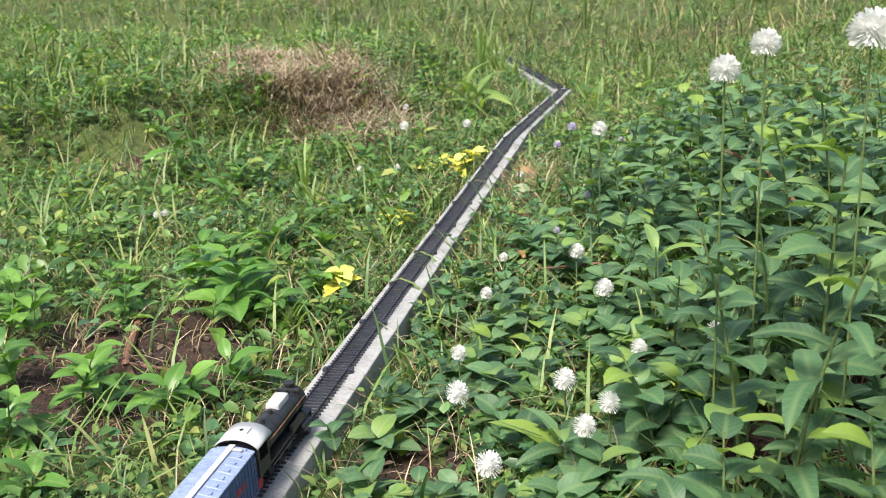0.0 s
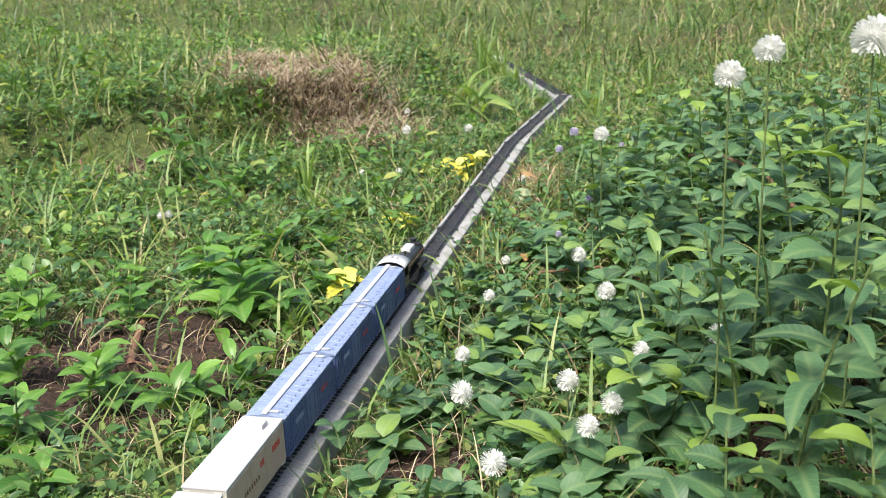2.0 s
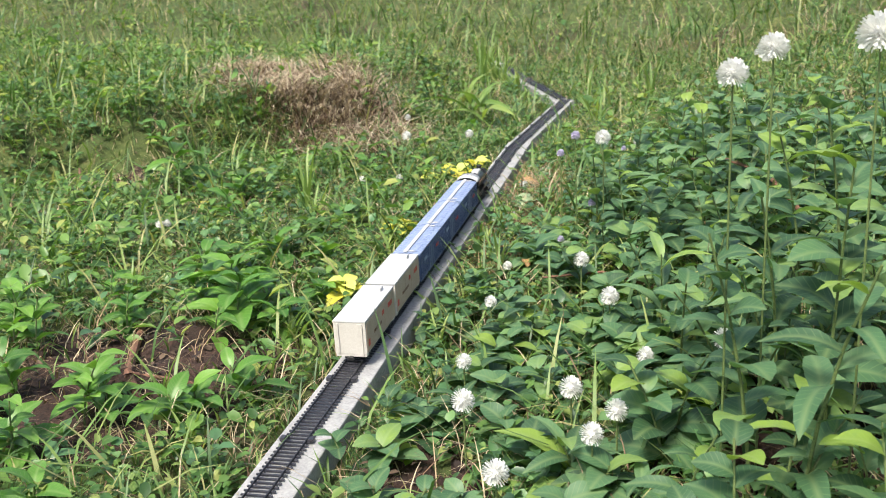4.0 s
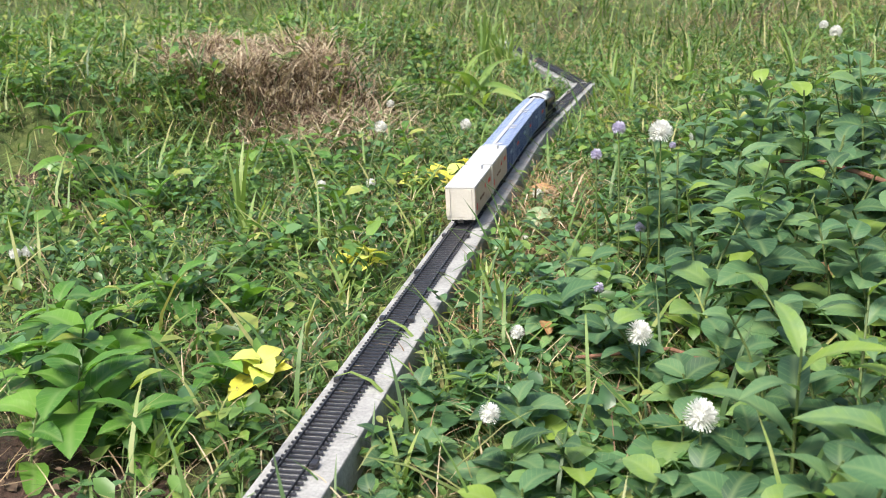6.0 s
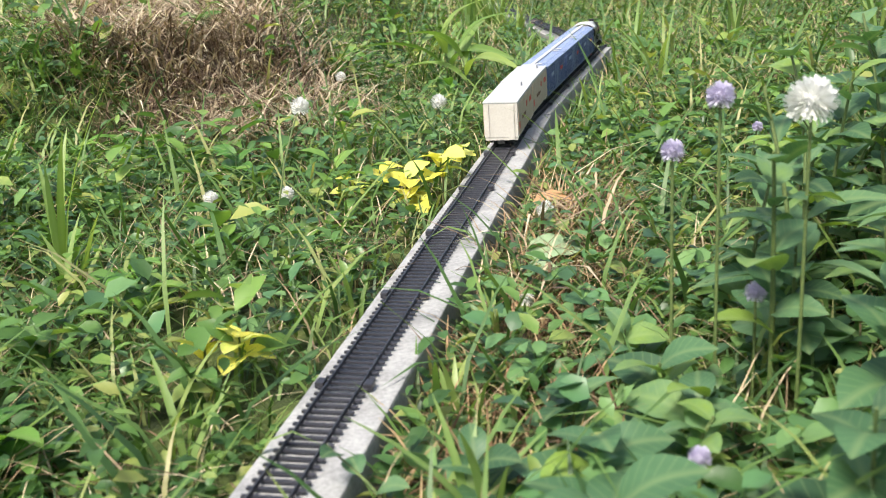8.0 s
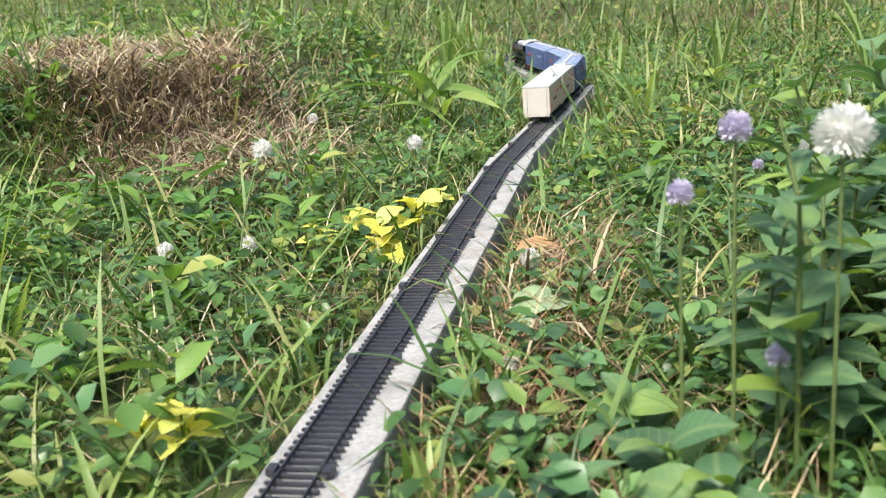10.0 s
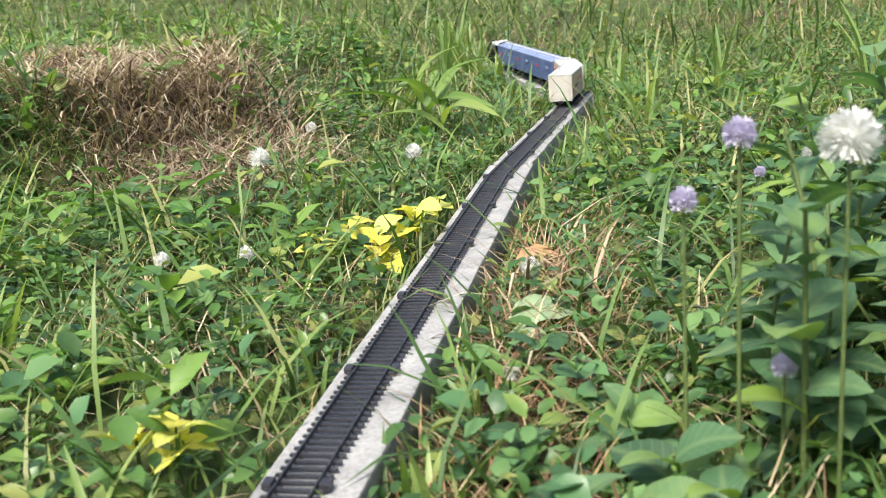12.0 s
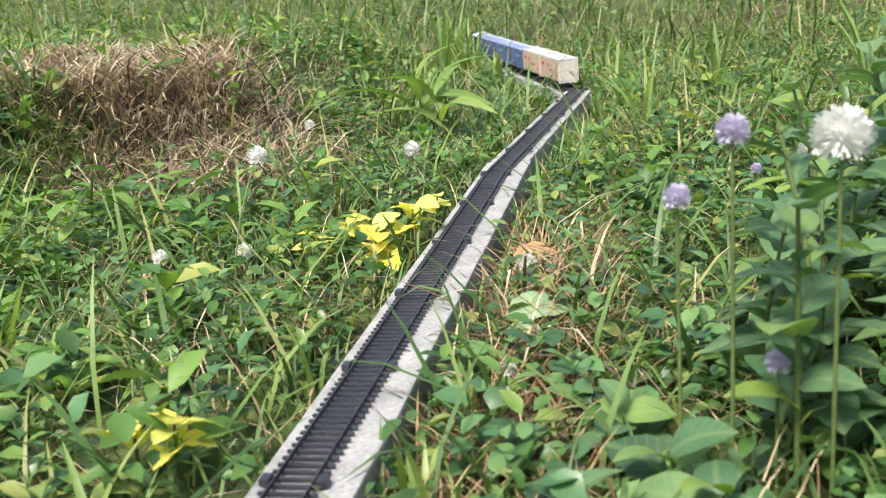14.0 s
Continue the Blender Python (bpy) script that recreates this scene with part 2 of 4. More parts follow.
def ground():
    xs = np.unique(np.concatenate([np.linspace(-400, -8, 12), np.linspace(-8, -2, 25), np.linspace(-2, 2, 161), np.linspace(2, 8, 25), np.linspace(8, 400, 12)]))
    ys = np.unique(np.concatenate([np.linspace(-400, -6, 12), np.linspace(-6, -1.5, 19), np.linspace(-1.5, 3.5, 201), np.linspace(3.5, 12, 35), np.linspace(12, 400, 12)]))
    gx, gy = np.meshgrid(xs, ys)
    gz = np.minimum(land(gx, gy), 1.1)
    verts = np.stack([gx.ravel(), gy.ravel(), gz.ravel()], 1)
    w = len(xs)
    faces = [(j * w + i, j * w + i + 1, (j + 1) * w + i + 1, (j + 1) * w + i) for j in range(len(ys) - 1) for i in range(w - 1)]
    me = bpy.data.meshes.new("ground")
    me.from_pydata(verts.tolist(), [], faces)
    me.polygons.foreach_set("use_smooth", [True] * len(me.polygons))
    me.materials.append(SOIL)
    tagged(new("ground", me), "uneven soil and turf sloping up to a bank", "ground", kind="structure")


ground()


def soil_patch(cx, cy, rx, ry, turn, label, height=0.006, mat=None):
    """Crumbly bare earth over the turf: a ragged sheet with clods."""
    bm = bmesh.new()
    rings, spokes = 15, 56
    rows = []
    for i in range(rings + 1):
        row = []
        for k in range(spokes):
            a = k * 2 * math.pi / spokes
            r = i / rings * (1 + 0.16 * noise.noise(Vector((math.cos(a) * 2, math.sin(a) * 2, cx))))
            u, v = math.cos(a) * r * rx, math.sin(a) * r * ry
            x, y = cx + u * math.cos(turn) - v * math.sin(turn), cy + u * math.sin(turn) + v * math.cos(turn)
            lump = 0.011 * noise.noise(Vector((x * 38, y * 38, 1))) + 0.006 * noise.noise(Vector((x * 90, y * 90, 4)))
            row.append(bm.verts.new((x, y, float(land(x, y)) + (height + lump) * (1 - (i / rings) ** 4) - 0.012 * (i / rings) ** 6)))
        rows.append(row)
    for p, q in zip(rows, rows[1:]):
        for k in range(spokes):
            n = (k + 1) % spokes
            bm.faces.new((p[k], q[k], q[n], p[n]))
    bmesh.ops.remove_doubles(bm, verts=bm.verts, dist=0.0002)
    tagged(part("soil_patch", bm, mat or SHADED_SOIL, None, "", True), label, "soil", kind="structure")


soil_patch(-0.31, -0.66, 0.27, 0.24, 0.5, "dark bare crumbly soil between weeds, shadow included in its colour")
soil_patch(0.52, -0.74, 0.24, 0.19, 0.2, "reddish bare soil under broad weeds")
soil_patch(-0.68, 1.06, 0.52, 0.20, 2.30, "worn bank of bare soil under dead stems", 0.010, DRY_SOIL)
soil_patch(-0.78, 0.36, 0.22, 0.14, 2.6, "dark bare crumbly soil between weeds, shadow included in its colour")
soil_patch(0.13, -0.86, 0.085, 0.13, 0.0, "reddish bare soil beside the plank", 0.003)

# ---- the line that the track follows ----
LINE = [Vector((0.0, -2.3, 0)), Vector((0.0, 0.70, 0)), Vector((0.046, 1.335, 0)), Vector((-0.334, 2.300, 0.015))]
LEGS = [(b - a).length for a, b in zip(LINE, LINE[1:])]


def raw_along(s):
    for a, b, n in zip(LINE, LINE[1:], LEGS):
        if s <= n or b is LINE[-1]:
            return a + (b - a) * (s / n)
        s -= n


def along(s, ease=0.07):
    """The point s metres along the track, its corners eased."""
    return sum((raw_along(s + ease * k / 4) for k in range(-4, 5)), Vector()) / 9


def pose_along(s, gauge, lift=0.0):
    """The pose of a vehicle whose two bogies stand at s - gauge and s + gauge."""
    a, b = along(s - gauge), along(s + gauge)
    d = b - a
    p = (a + b) / 2
    return pose(p.x, p.y, p.z + lift, math.degrees(math.atan2(d.z, math.hypot(d.x, d.y))), 0, math.degrees(math.atan2(-d.x, d.y)))


def plank(a, b, m_extra, label, width=0.0565, thick=0.034, shift=0.0048):
    a, b = Vector(a), Vector(b)
    d = b - a
    bm = box(bmesh.new(), shift - width / 2, shift + width / 2, 0, d.length, -thick, 0, 0.0022)
    bmesh.ops.subdivide_edges(bm, edges=[e for e in bm.edges if abs(e.verts[0].co.y - e.verts[1].co.y) > 0.1], cuts=40)
    for v in bm.verts:
        k = noise.noise(v.co * 14)
        v.co.x += 0.0012 * k
        v.co.z += 0.0006 * noise.noise(v.co * 30 + Vector((5, 0, 0))) - 0.0004
    ob = part("plank", bm, PLANK)
    ob.matrix_basis = pose(a.x, a.y, a.z - 0.0006 + m_extra, math.degrees(math.atan2(d.z, math.hypot(d.x, d.y))), 0, math.degrees(math.atan2(-d.x, d.y)))
    return tagged(ob, label, "plank", "planks under the track")


plank((0, -2.3, 0), (0, 0.70, 0), 0, "long weathered pale grey plank carrying toy track through grass")
plank((0.0, 0.71, 0), (0.048, 1.355, 0), -0.001, "pale grey plank end to end with the long one", 0.05)
plank((0.056, 1.312, -0.002), (-0.334, 2.300, 0.015), -0.003, "pale grey plank turning away in the grass", 0.05, 0.04, 0.0)

# ---- toy track ----
SECTION, TIES = 0.1447, 20
TIE_TOP = 0.0017


def tie_mesh():
    bm = box(bmesh.new(), -0.0155, 0.0155, -0.0012, 0.0012, 0, TIE_TOP, 0.0004)
    me = bpy.data.meshes.new("sleeper")
    bm.to_mesh(me)
    bm.free()
    me.materials.append(TIE)
    return me


def rail_bm(x):
    bm = bmesh.new()
    box(bm, x - 0.0010, x + 0.0010, 0.0006, SECTION - 0.0006, TIE_TOP, TIE_TOP + 0.0005)
    box(bm, x - 0.0004, x + 0.0004, 0.0006, SECTION - 0.0006, TIE_TOP + 0.0005, TIE_TOP + 0.0013)
    box(bm, x - 0.0006, x + 0.0006, 0.0006, SECTION - 0.0006, TIE_TOP + 0.0013, TIE_TOP + 0.0020, 0.0002)
    return bm


def track_section():
    e = empty("track_section", Matrix(), "black plastic toy track section with dark rails on plank", "track", "track sections")
    me = tie_mesh()
    for i in range(TIES):
        share("sleeper", me, e, pose(0, (i + 0.5) * SECTION / TIES, 0))
    for x in (-0.0105, 0.0105):
        part("rail", rail_bm(x), RAIL, e, "dark metal rail")
        sx = 1 if x > 0 else -1
        bm = box(bmesh.new(), min(sx * 0.0122, sx * 0.0178), max(sx * 0.0122, sx * 0.0178), SECTION - 0.0038, SECTION + 0.0038, 0, TIE_TOP + 0.0026, 0.0007)
        part("joint_clip", bm, TIE, e)
    return e


first = track_section()
JOINT = 0.036
sections = []
start = JOINT - 15 * SECTION
for k in range(24):
    y = start + k * SECTION
    if y + SECTION > 0.73:
        break
    sections.append(pose(0, y, 0.0002))
base = Vector((0, y + 0.002, 0.0))
leg = (LINE[2] - LINE[1]).normalized()
for k in range(5):
    p = base + leg * (k * SECTION)
    sections.append(pose(p.x, p.y, 0.0002, 0, 0, math.degrees(math.atan2(-leg.x, leg.y))))
leg = (LINE[3] - LINE[2]).normalized()
for k in range(6):
    p = LINE[2] + leg * (0.02 + k * SECTION)
    sections.append(pose(p.x, p.y, p.z + 0.0004, math.degrees(math.asin(leg.z)), 0, math.degrees(math.atan2(-leg.x, leg.y))))
first.matrix_basis = sections[0]
for m in sections[1:]:
    copy_thing(first, m)

RAIL_TOP = TIE_TOP + 0.0021


# ---- the train; every vehicle's origin is at its middle on the rail top, facing +y ----
def wheelset(parent, y, r=0.0052, mat=None, gauge=0.0105):
    bm = bmesh.new()
    for s in (-1, 1):
        tube(bm, (s * gauge - 0.0012, y, r), (s * gauge + 0.0012, y, r), r, r, 16)
        tube(bm, (s * (gauge - 0.0018), y, r), (s * (gauge - 0.0012), y, r), r + 0.0007, r + 0.0007, 16)
    tube(bm, (-gauge, y, r), (gauge, y, r), 0.0011, 0.0011, 8)
    part("wheelset", bm, mat or MATT_BLACK, parent)


def bogie(parent, y):
    bm = bmesh.new()
    for s in (-1, 1):
        box(bm, s * 0.0138 - 0.001, s * 0.0138 + 0.001, y - 0.013, y + 0.013, 0.004, 0.0085, 0.0006)
        for d in (-0.0085, 0.0085):
            box(bm, s * 0.0142 - 0.0013, s * 0.0142 + 0.0013, y + d - 0.002, y + d + 0.002, 0.0028, 0.007, 0.0005)
    box(bm, -0.0118, 0.0118, y - 0.003, y + 0.003, 0.005, 0.0095)
    part("bogie", bm, MATT_BLACK, parent, "black bogie frame")
    for d in (-0.0085, 0.0085):
        wheelset(parent, y + d)


def coupler(parent, y, d):
    bm = box(bmesh.new(), -0.0022, 0.0022, min(y, y + d), max(y, y + d), 0.006, 0.009, 0.0004)
    box(bm, -0.004, 0.004, min(y + d, y + d * 0.75), max(y + d, y + d * 0.75), 0.0055, 0.0095, 0.0004)
    part("coupler", bm, MATT_BLACK, parent)


def lettering(parent, x, spans, z0, z1, mat, label):
    """Unreadable side writing, as bars."""
    for a, b in spans:
        part("marking", box(bmesh.new(), min(x, x + math.copysign(0.0003, x)), max(x, x + math.copysign(0.0003, x)), a, b, z0, z1), mat, parent, label)


def blue_wagon(length):
    e = empty("box_wagon", Matrix(), "grey-blue plastic toy box wagon with a pale roof walk", "wagon", "blue wagons")
    h, w, floor, top = length / 2, 0.0195, 0.0105, 0.0500
    body = box(bmesh.new(), -w, w, -h, h, floor, top, 0.0006)
    for s in (-1, 1):
        box(body, min(s * w, s * (w + 0.0008)), max(s * w, s * (w + 0.0008)), -h, h, floor, floor + 0.002)
        for i in range(7):
            z = floor + 0.004 + i * 0.0048
            box(body, -w + 0.002, w - 0.002, s * (h + 0.0004) - 0.0005, s * (h + 0.0004) + 0.0005, z, z + 0.0016)
    part("body", body, BLUE, e)
    rib = bmesh.new()
    box(rib, 0, 0.0009, -0.0011, 0.0011, floor + 0.0022, top - 0.002)
    rib_mesh = bpy.data.meshes.new("rib")
    rib.to_mesh(rib_mesh)
    rib.free()
    rib_mesh.materials.append(BLUE)
    for s in (-1, 1):
        for i in range(23):
            y = -h + length * (i + 0.5) / 23
            if abs(y) > 0.016:
                share("rib", rib_mesh, e, pose(s * w, y, 0, 0, 0, 0 if s > 0 else 180))
        d = box(bmesh.new(), min(s * w, s * (w + 0.0012)), max(s * w, s * (w + 0.0012)), -0.015, 0.015, floor + 0.003, top - 0.003, 0.0004)
        for k in (-0.007, 0.007):
            box(d, min(s * w, s * (w + 0.0018)), max(s * w, s * (w + 0.0018)), k - 0.0006, k + 0.0006, floor + 0.004, top - 0.004)
        part("sliding_door", d, BLUE, e)
        lettering(e, s * (w + 0.0018), [(0.026, 0.0280), (0.030, 0.033), (0.0355, 0.037), (0.0395, 0.0425)], 0.032, 0.037, RED, "red unreadable marking")
        lettering(e, s * (w + 0.0018), [(-0.048, -0.028)], 0.034, 0.039, PALE_BLUE, "pale unreadable marking")
    roof = bmesh.new()
    pts = [(-w - 0.0008, top - 0.001), (-w - 0.0008, top + 0.0006), (-w * 0.5, top + 0.0030), (0, top + 0.0042), (w * 0.5, top + 0.0030), (w + 0.0008, top + 0.0006), (w + 0.0008, top - 0.001)]
    ends = [[roof.verts.new((x, y, z)) for x, z in pts] for y in (-h - 0.0008, h + 0.0008)]
    for i in range(len(pts)):
        j = (i + 1) % len(pts)
        roof.faces.new((ends[0][i], ends[0][j], ends[1][j], ends[1][i]))
    roof.faces.new(ends[0][::-1])
    roof.faces.new(ends[1])
    for i in range(12):
        y = -h + length * (i + 0.5) / 12
        for s in (-1, 1):
            tube(roof, (s * 0.0045, y, top + 0.0038), (s * w, y, top + 0.0012), 0.0006, 0.0006, 5)
            box(roof, s * 0.011 - 0.003, s * 0.011 + 0.003, y - 0.0032 + 0.005, y + 0.0004 + 0.005, top + 0.0015, top + 0.0033)
    bmesh.ops.recalc_face_normals(roof, faces=roof.faces)
    part("roof", roof, PALE_BLUE, e, "pale blue ribbed roof")
    walk_bm = box(bmesh.new(), -0.0028, 0.0028, -h - 0.001, h + 0.001, top + 0.0046, top + 0.0056, 0.0002)
    for s in (-1, 1):
        box(walk_bm, -0.002, 0.012 , s * (h - 0.006) - 0.0015, s * (h - 0.006) + 0.0015, top + 0.0040, top + 0.0050)
    part("roof_walk", walk_bm, WHITE, e, "white roof walk")
    part("underframe", box(bmesh.new(), -0.013, 0.013, -h + 0.004, h - 0.004, 0.0085, floor), MATT_BLACK, e)
    for s in (-1, 1):
        bogie(e, s * (h - 0.026))
        coupler(e, s * (h - 0.001), s * 0.0052)
    for sy in (-1, 1):
        for sx in (-1, 1):
            lad = bmesh.new()
            for i in range(6):
                z = floor + 0.003 + i * 0.006
                tube(lad, (sx * (w + 0.0016), sy * (h - 0.002), z), (sx * (w + 0.0016), sy * (h - 0.009), z), 0.0004, 0.0004, 5)
            for k in (0.002, 0.009):
                tube(lad, (sx * (w + 0.0016), sy * (h - k), floor), (sx * (w + 0.0016), sy * (h - k), top - 0.004), 0.0004, 0.0004, 5)
            part("ladder", lad, BLUE, e)
    return e


def white_wagon(length):
    e = empty("van_wagon", Matrix(), "cream-white plastic toy van wagon with red side markings", "wagon", "white wagons")
    h, w, floor, top = length / 2, 0.0195, 0.0095, 0.0515
    body = box(bmesh.new(), -w, w, -h, h, floor + 0.002, top, 0.0008)
    part("body", body, CREAM, e)
    for s in (-1, 1):
        y = s * (h + 0.0006)
        part("end_post", box(bmesh.new(), w - 0.011, w - 0.004, y - 0.0007, y + 0.0007, floor, top - 0.002), CREAM, e)
        part("end_rib", box(bmesh.new(), -w + 0.004, -w + 0.006, y - 0.0007, y + 0.0007, floor + 0.004, top - 0.002), CREAM, e)
        part("end_sill", box(bmesh.new(), -w + 0.001, w - 0.001, s * (h - 0.0045) - 0.004, s * (h - 0.0045) + 0.004, floor - 0.001, floor + 0.003), CREAM, e)
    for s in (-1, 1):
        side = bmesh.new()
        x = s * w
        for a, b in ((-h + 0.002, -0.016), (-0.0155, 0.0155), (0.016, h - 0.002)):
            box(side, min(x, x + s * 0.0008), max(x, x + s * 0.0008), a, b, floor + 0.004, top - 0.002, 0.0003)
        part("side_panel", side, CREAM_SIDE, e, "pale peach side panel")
        lettering(e, s * (w + 0.0008), [(h - 0.031, h - 0.0285), (h - 0.027, h - 0.0225), (h - 0.021, h - 0.019), (h - 0.0175, h - 0.014), (0.004, 0.006), (0.008, 0.0115)], 0.035, 0.041, RED, "red unreadable marking")
        lettering(e, s * (w + 0.0008), [(-h + 0.006, -h + 0.012)], 0.020, 0.028, RED, "red unreadable marking")
        lettering(e, s * (w + 0.0008), [(-0.032, -0.030), (-0.028, -0.0255), (-0.023, -0.021), (-0.018, -0.016), (-0.013, -0.0105), (-0.008, -0.006), (-0.003, -0.001)], 0.027, 0.031, BROWN_STEM, "brown unreadable marking")
    roof = box(bmesh.new(), -w - 0.0006, w + 0.0006, -h - 0.0006, h + 0.0006, top - 0.0005, top + 0.0016, 0.0007)
    part("roof", roof, WHITE, e, "white flat roof")
    hatch = box(bmesh.new(), -0.0100, 0.0100, h - 0.025, h - 0.013, top + 0.001, top + 0.0062, 0.0006)
    part("roof_hatch", hatch, WHITE, e)
    part("underframe", box(bmesh.new(), -0.013, 0.013, -h + 0.005, h - 0.005, 0.0075, floor + 0.002), MATT_BLACK, e)
    for s in (-1, 1):
        bogie(e, s * (h - 0.024))
        coupler(e, s * (h - 0.001), s * 0.006)
    return e


def locomotive():
    """Steam tank engine, nose towards +y."""
    e = empty("steam_locomotive", Matrix(), "black plastic toy steam locomotive with white cab roof", "locomotive")
    h = 0.0725
    boiler = tube(bmesh.new(), (0, -0.045, 0.032), (0, 0.060, 0.032), 0.0135, 0.0135, 28)
    for y in (-0.030, -0.008, 0.008, 0.052):
        tube(boiler, (0, y, 0.032), (0, y + 0.0018, 0.032), 0.0139, 0.0139, 28)
    part("boiler", boiler, BLACK, e, "glossy black boiler")
    smoke = tube(bmesh.new(), (0, 0.058, 0.032), (0, 0.0690, 0.032), 0.0144, 0.0144, 28)
    tube(smoke, (0, 0.069, 0.032), (0, 0.0712, 0.032), 0.011, 0.008, 20)
    part("smokebox", smoke, MATT_BLACK, e)
    chim = tube(bmesh.new(), (0, 0.0625, 0.044), (0, 0.0625, 0.0500), 0.0042, 0.0048, 16)
    tube(chim, (0, 0.0625, 0.0495), (0, 0.0625, 0.0512), 0.0056, 0.0056, 16)
    box(chim, -0.0125, 0.0125, 0.0560, 0.0600, 0.0430, 0.0462, 0.0008)
    part("chimney", chim, MATT_BLACK, e)
    dome = box(bmesh.new(), -0.0072, 0.0072, 0.014, 0.0440, 0.0400, 0.0495, 0.003)
    part("dome_cover", dome, WHITE, e, "white dome casing")
    knob = bmesh.new()
    for y, r, t in ((0.004, 0.0024, 0.0488), (-0.016, 0.0026, 0.0492), (-0.030, 0.002, 0.0485), (0.049, 0.0022, 0.0490)):
        tube(knob, (0.002, y, 0.044), (0.002, y, t), r, r * 0.8, 12)
    part("valve", knob, MATT_BLACK, e)
    deck = box(bmesh.new(), -0.0175, 0.0175, -h, h, 0.0170, 0.0192, 0.0005)
    part("running_board", deck, BLACK, e)
    for s in (-1, 1):
        part("handrail", tube(bmesh.new(), (s * 0.0146, -0.043, 0.036), (s * 0.0146, 0.066, 0.036), 0.0005, 0.0005, 6), BROWN_STEM, e, "thin brown boiler rail")
        part("side_tank", box(bmesh.new(), s * 0.0155 - 0.0022, s * 0.0155 + 0.0022, 0.018, 0.050, 0.0190, 0.0255, 0.0008), BLACK, e)
        cyl = tube(bmesh.new(), (s * 0.0155, 0.040, 0.0105), (s * 0.0155, 0.060, 0.0105), 0.0052, 0.0052, 16)
        part("cylinder", cyl, BLACK, e)
        rod = box(bmesh.new(), s * 0.0132 - 0.0006, s * 0.0132 + 0.0006, -0.030, 0.036, 0.0075, 0.0095)
        part("coupling_rod", rod, RAIL, e, "grey metal coupling rod")
    front = box(bmesh.new(), -0.0175, 0.0175, h - 0.002, h, 0.011, 0.0192, 0.0004)
    part("buffer_beam", front, BLACK, e)
    rear = box(bmesh.new(), -0.0165, 0.0165, -h, -h + 0.002, 0.009, 0.0175, 0.0004)
    part("buffer_beam", rear, RED, e, "red rear buffer beam")
    y0, y1 = -0.0700, -0.0440
    for s in (-1, 1):
        cab = bmesh.new()
        box(cab, s * 0.0178 - 0.0007, s * 0.0178 + 0.0007, y0, y1, 0.019, 0.032)
        for a, b in ((y0, y0 + 0.004), (y1 - 0.004, y1)):
            box(cab, s * 0.0178 - 0.0007, s * 0.0178 + 0.0007, a, b, 0.032, 0.046)
        box(cab, s * 0.0178 - 0.0007, s * 0.0178 + 0.0007, y0, y1, 0.046, 0.050)
        part("cab_side", cab, BLACK, e)
    part("cab_front", box(bmesh.new(), -0.0170, 0.0170, y1 - 0.0014, y1, 0.019, 0.052), BLACK, e)
    part("cab_back", box(bmesh.new(), -0.0170, 0.0170, y0, y0 + 0.0014, 0.019, 0.034), BLACK, e)
    part("cab_beam", box(bmesh.new(), -0.0170, 0.0170, y0, y0 + 0.0014, 0.0475, 0.052), BLACK, e)
    roof = bmesh.new()
    n = 12
    arc = [(0.0205 * math.sin(a), 0.0495 + 0.0085 * (math.cos(a) - math.cos(1.25)) / (1 - math.cos(1.25))) for a in np.linspace(-1.25, 1.25, n + 1)]
    arc = [(x * 0.0205 / (0.0205 * math.sin(1.25)), z) for x, z in arc]
    grid = [[[roof.verts.new((x, y, z - t)) for x, z in arc] for y in (-0.0740, -0.0400)] for t in (0, 0.0014)]
    for i in range(n):
        roof.faces.new((grid[0][0][i], grid[0][0][i + 1], grid[0][1][i + 1], grid[0][1][i]))
        roof.faces.new((grid[1][0][i + 1], grid[1][0][i], grid[1][1][i], grid[1][1][i + 1]))
        for k in (0, 1):
            roof.faces.new((grid[0][k][i], grid[0][k][i + 1], grid[1][k][i + 1], grid[1][k][i]))
    for i in (0, n):
        roof.faces.new((grid[0][0][i], grid[0][1][i], grid[1][1][i], grid[1][0][i]))
    bmesh.ops.recalc_face_normals(roof, faces=roof.faces)
    part("cab_roof", roof, WHITE, e, "white curved cab roof", True)
    vent = box(bmesh.new(), -0.007, 0.007, -0.063, -0.052, 0.0570, 0.0588, 0.0005)
    part("roof_vent", vent, WHITE, e)
    part("vent_hole", tube(bmesh.new(), (0, -0.0575, 0.0586), (0, -0.0575, 0.0592), 0.0019, 0.0019, 14), MATT_BLACK, e, "round dark vent hole")
    frame_bm = box(bmesh.new(), -0.0085, 0.0085, -h + 0.004, h - 0.004, 0.006, 0.0172)
    part("frame", frame_bm, MATT_BLACK, e)
    for y in (-0.028, -0.004, 0.020):
        wheelset(e, y, 0.0085, MATT_BLACK)
    wheelset(e, -0.056, 0.0058, RED)
    wheelset(e, 0.052, 0.005, MATT_BLACK)
    coupler(e, -h + 0.001, -0.005)
    return e


def shorten(e, k):
    """Shorten a vehicle along its length; round wheels keep their shape and move only."""
    for ob in e.children:
        vs = ob.data.vertices
        mid = sum(v.co.y for v in vs) / len(vs)
        for v in vs:
            v.co.y = v.co.y + (k - 1) * mid if ob.name.startswith("wheelset") else v.co.y * k


loco = locomotive()
shorten(loco, 0.95)
blue = [blue_wagon(0.140)]
blue += [copy_thing(blue[0], Matrix()) for _ in range(2)]
white = [white_wagon(0.125)]
white += [copy_thing(white[0], Matrix())]
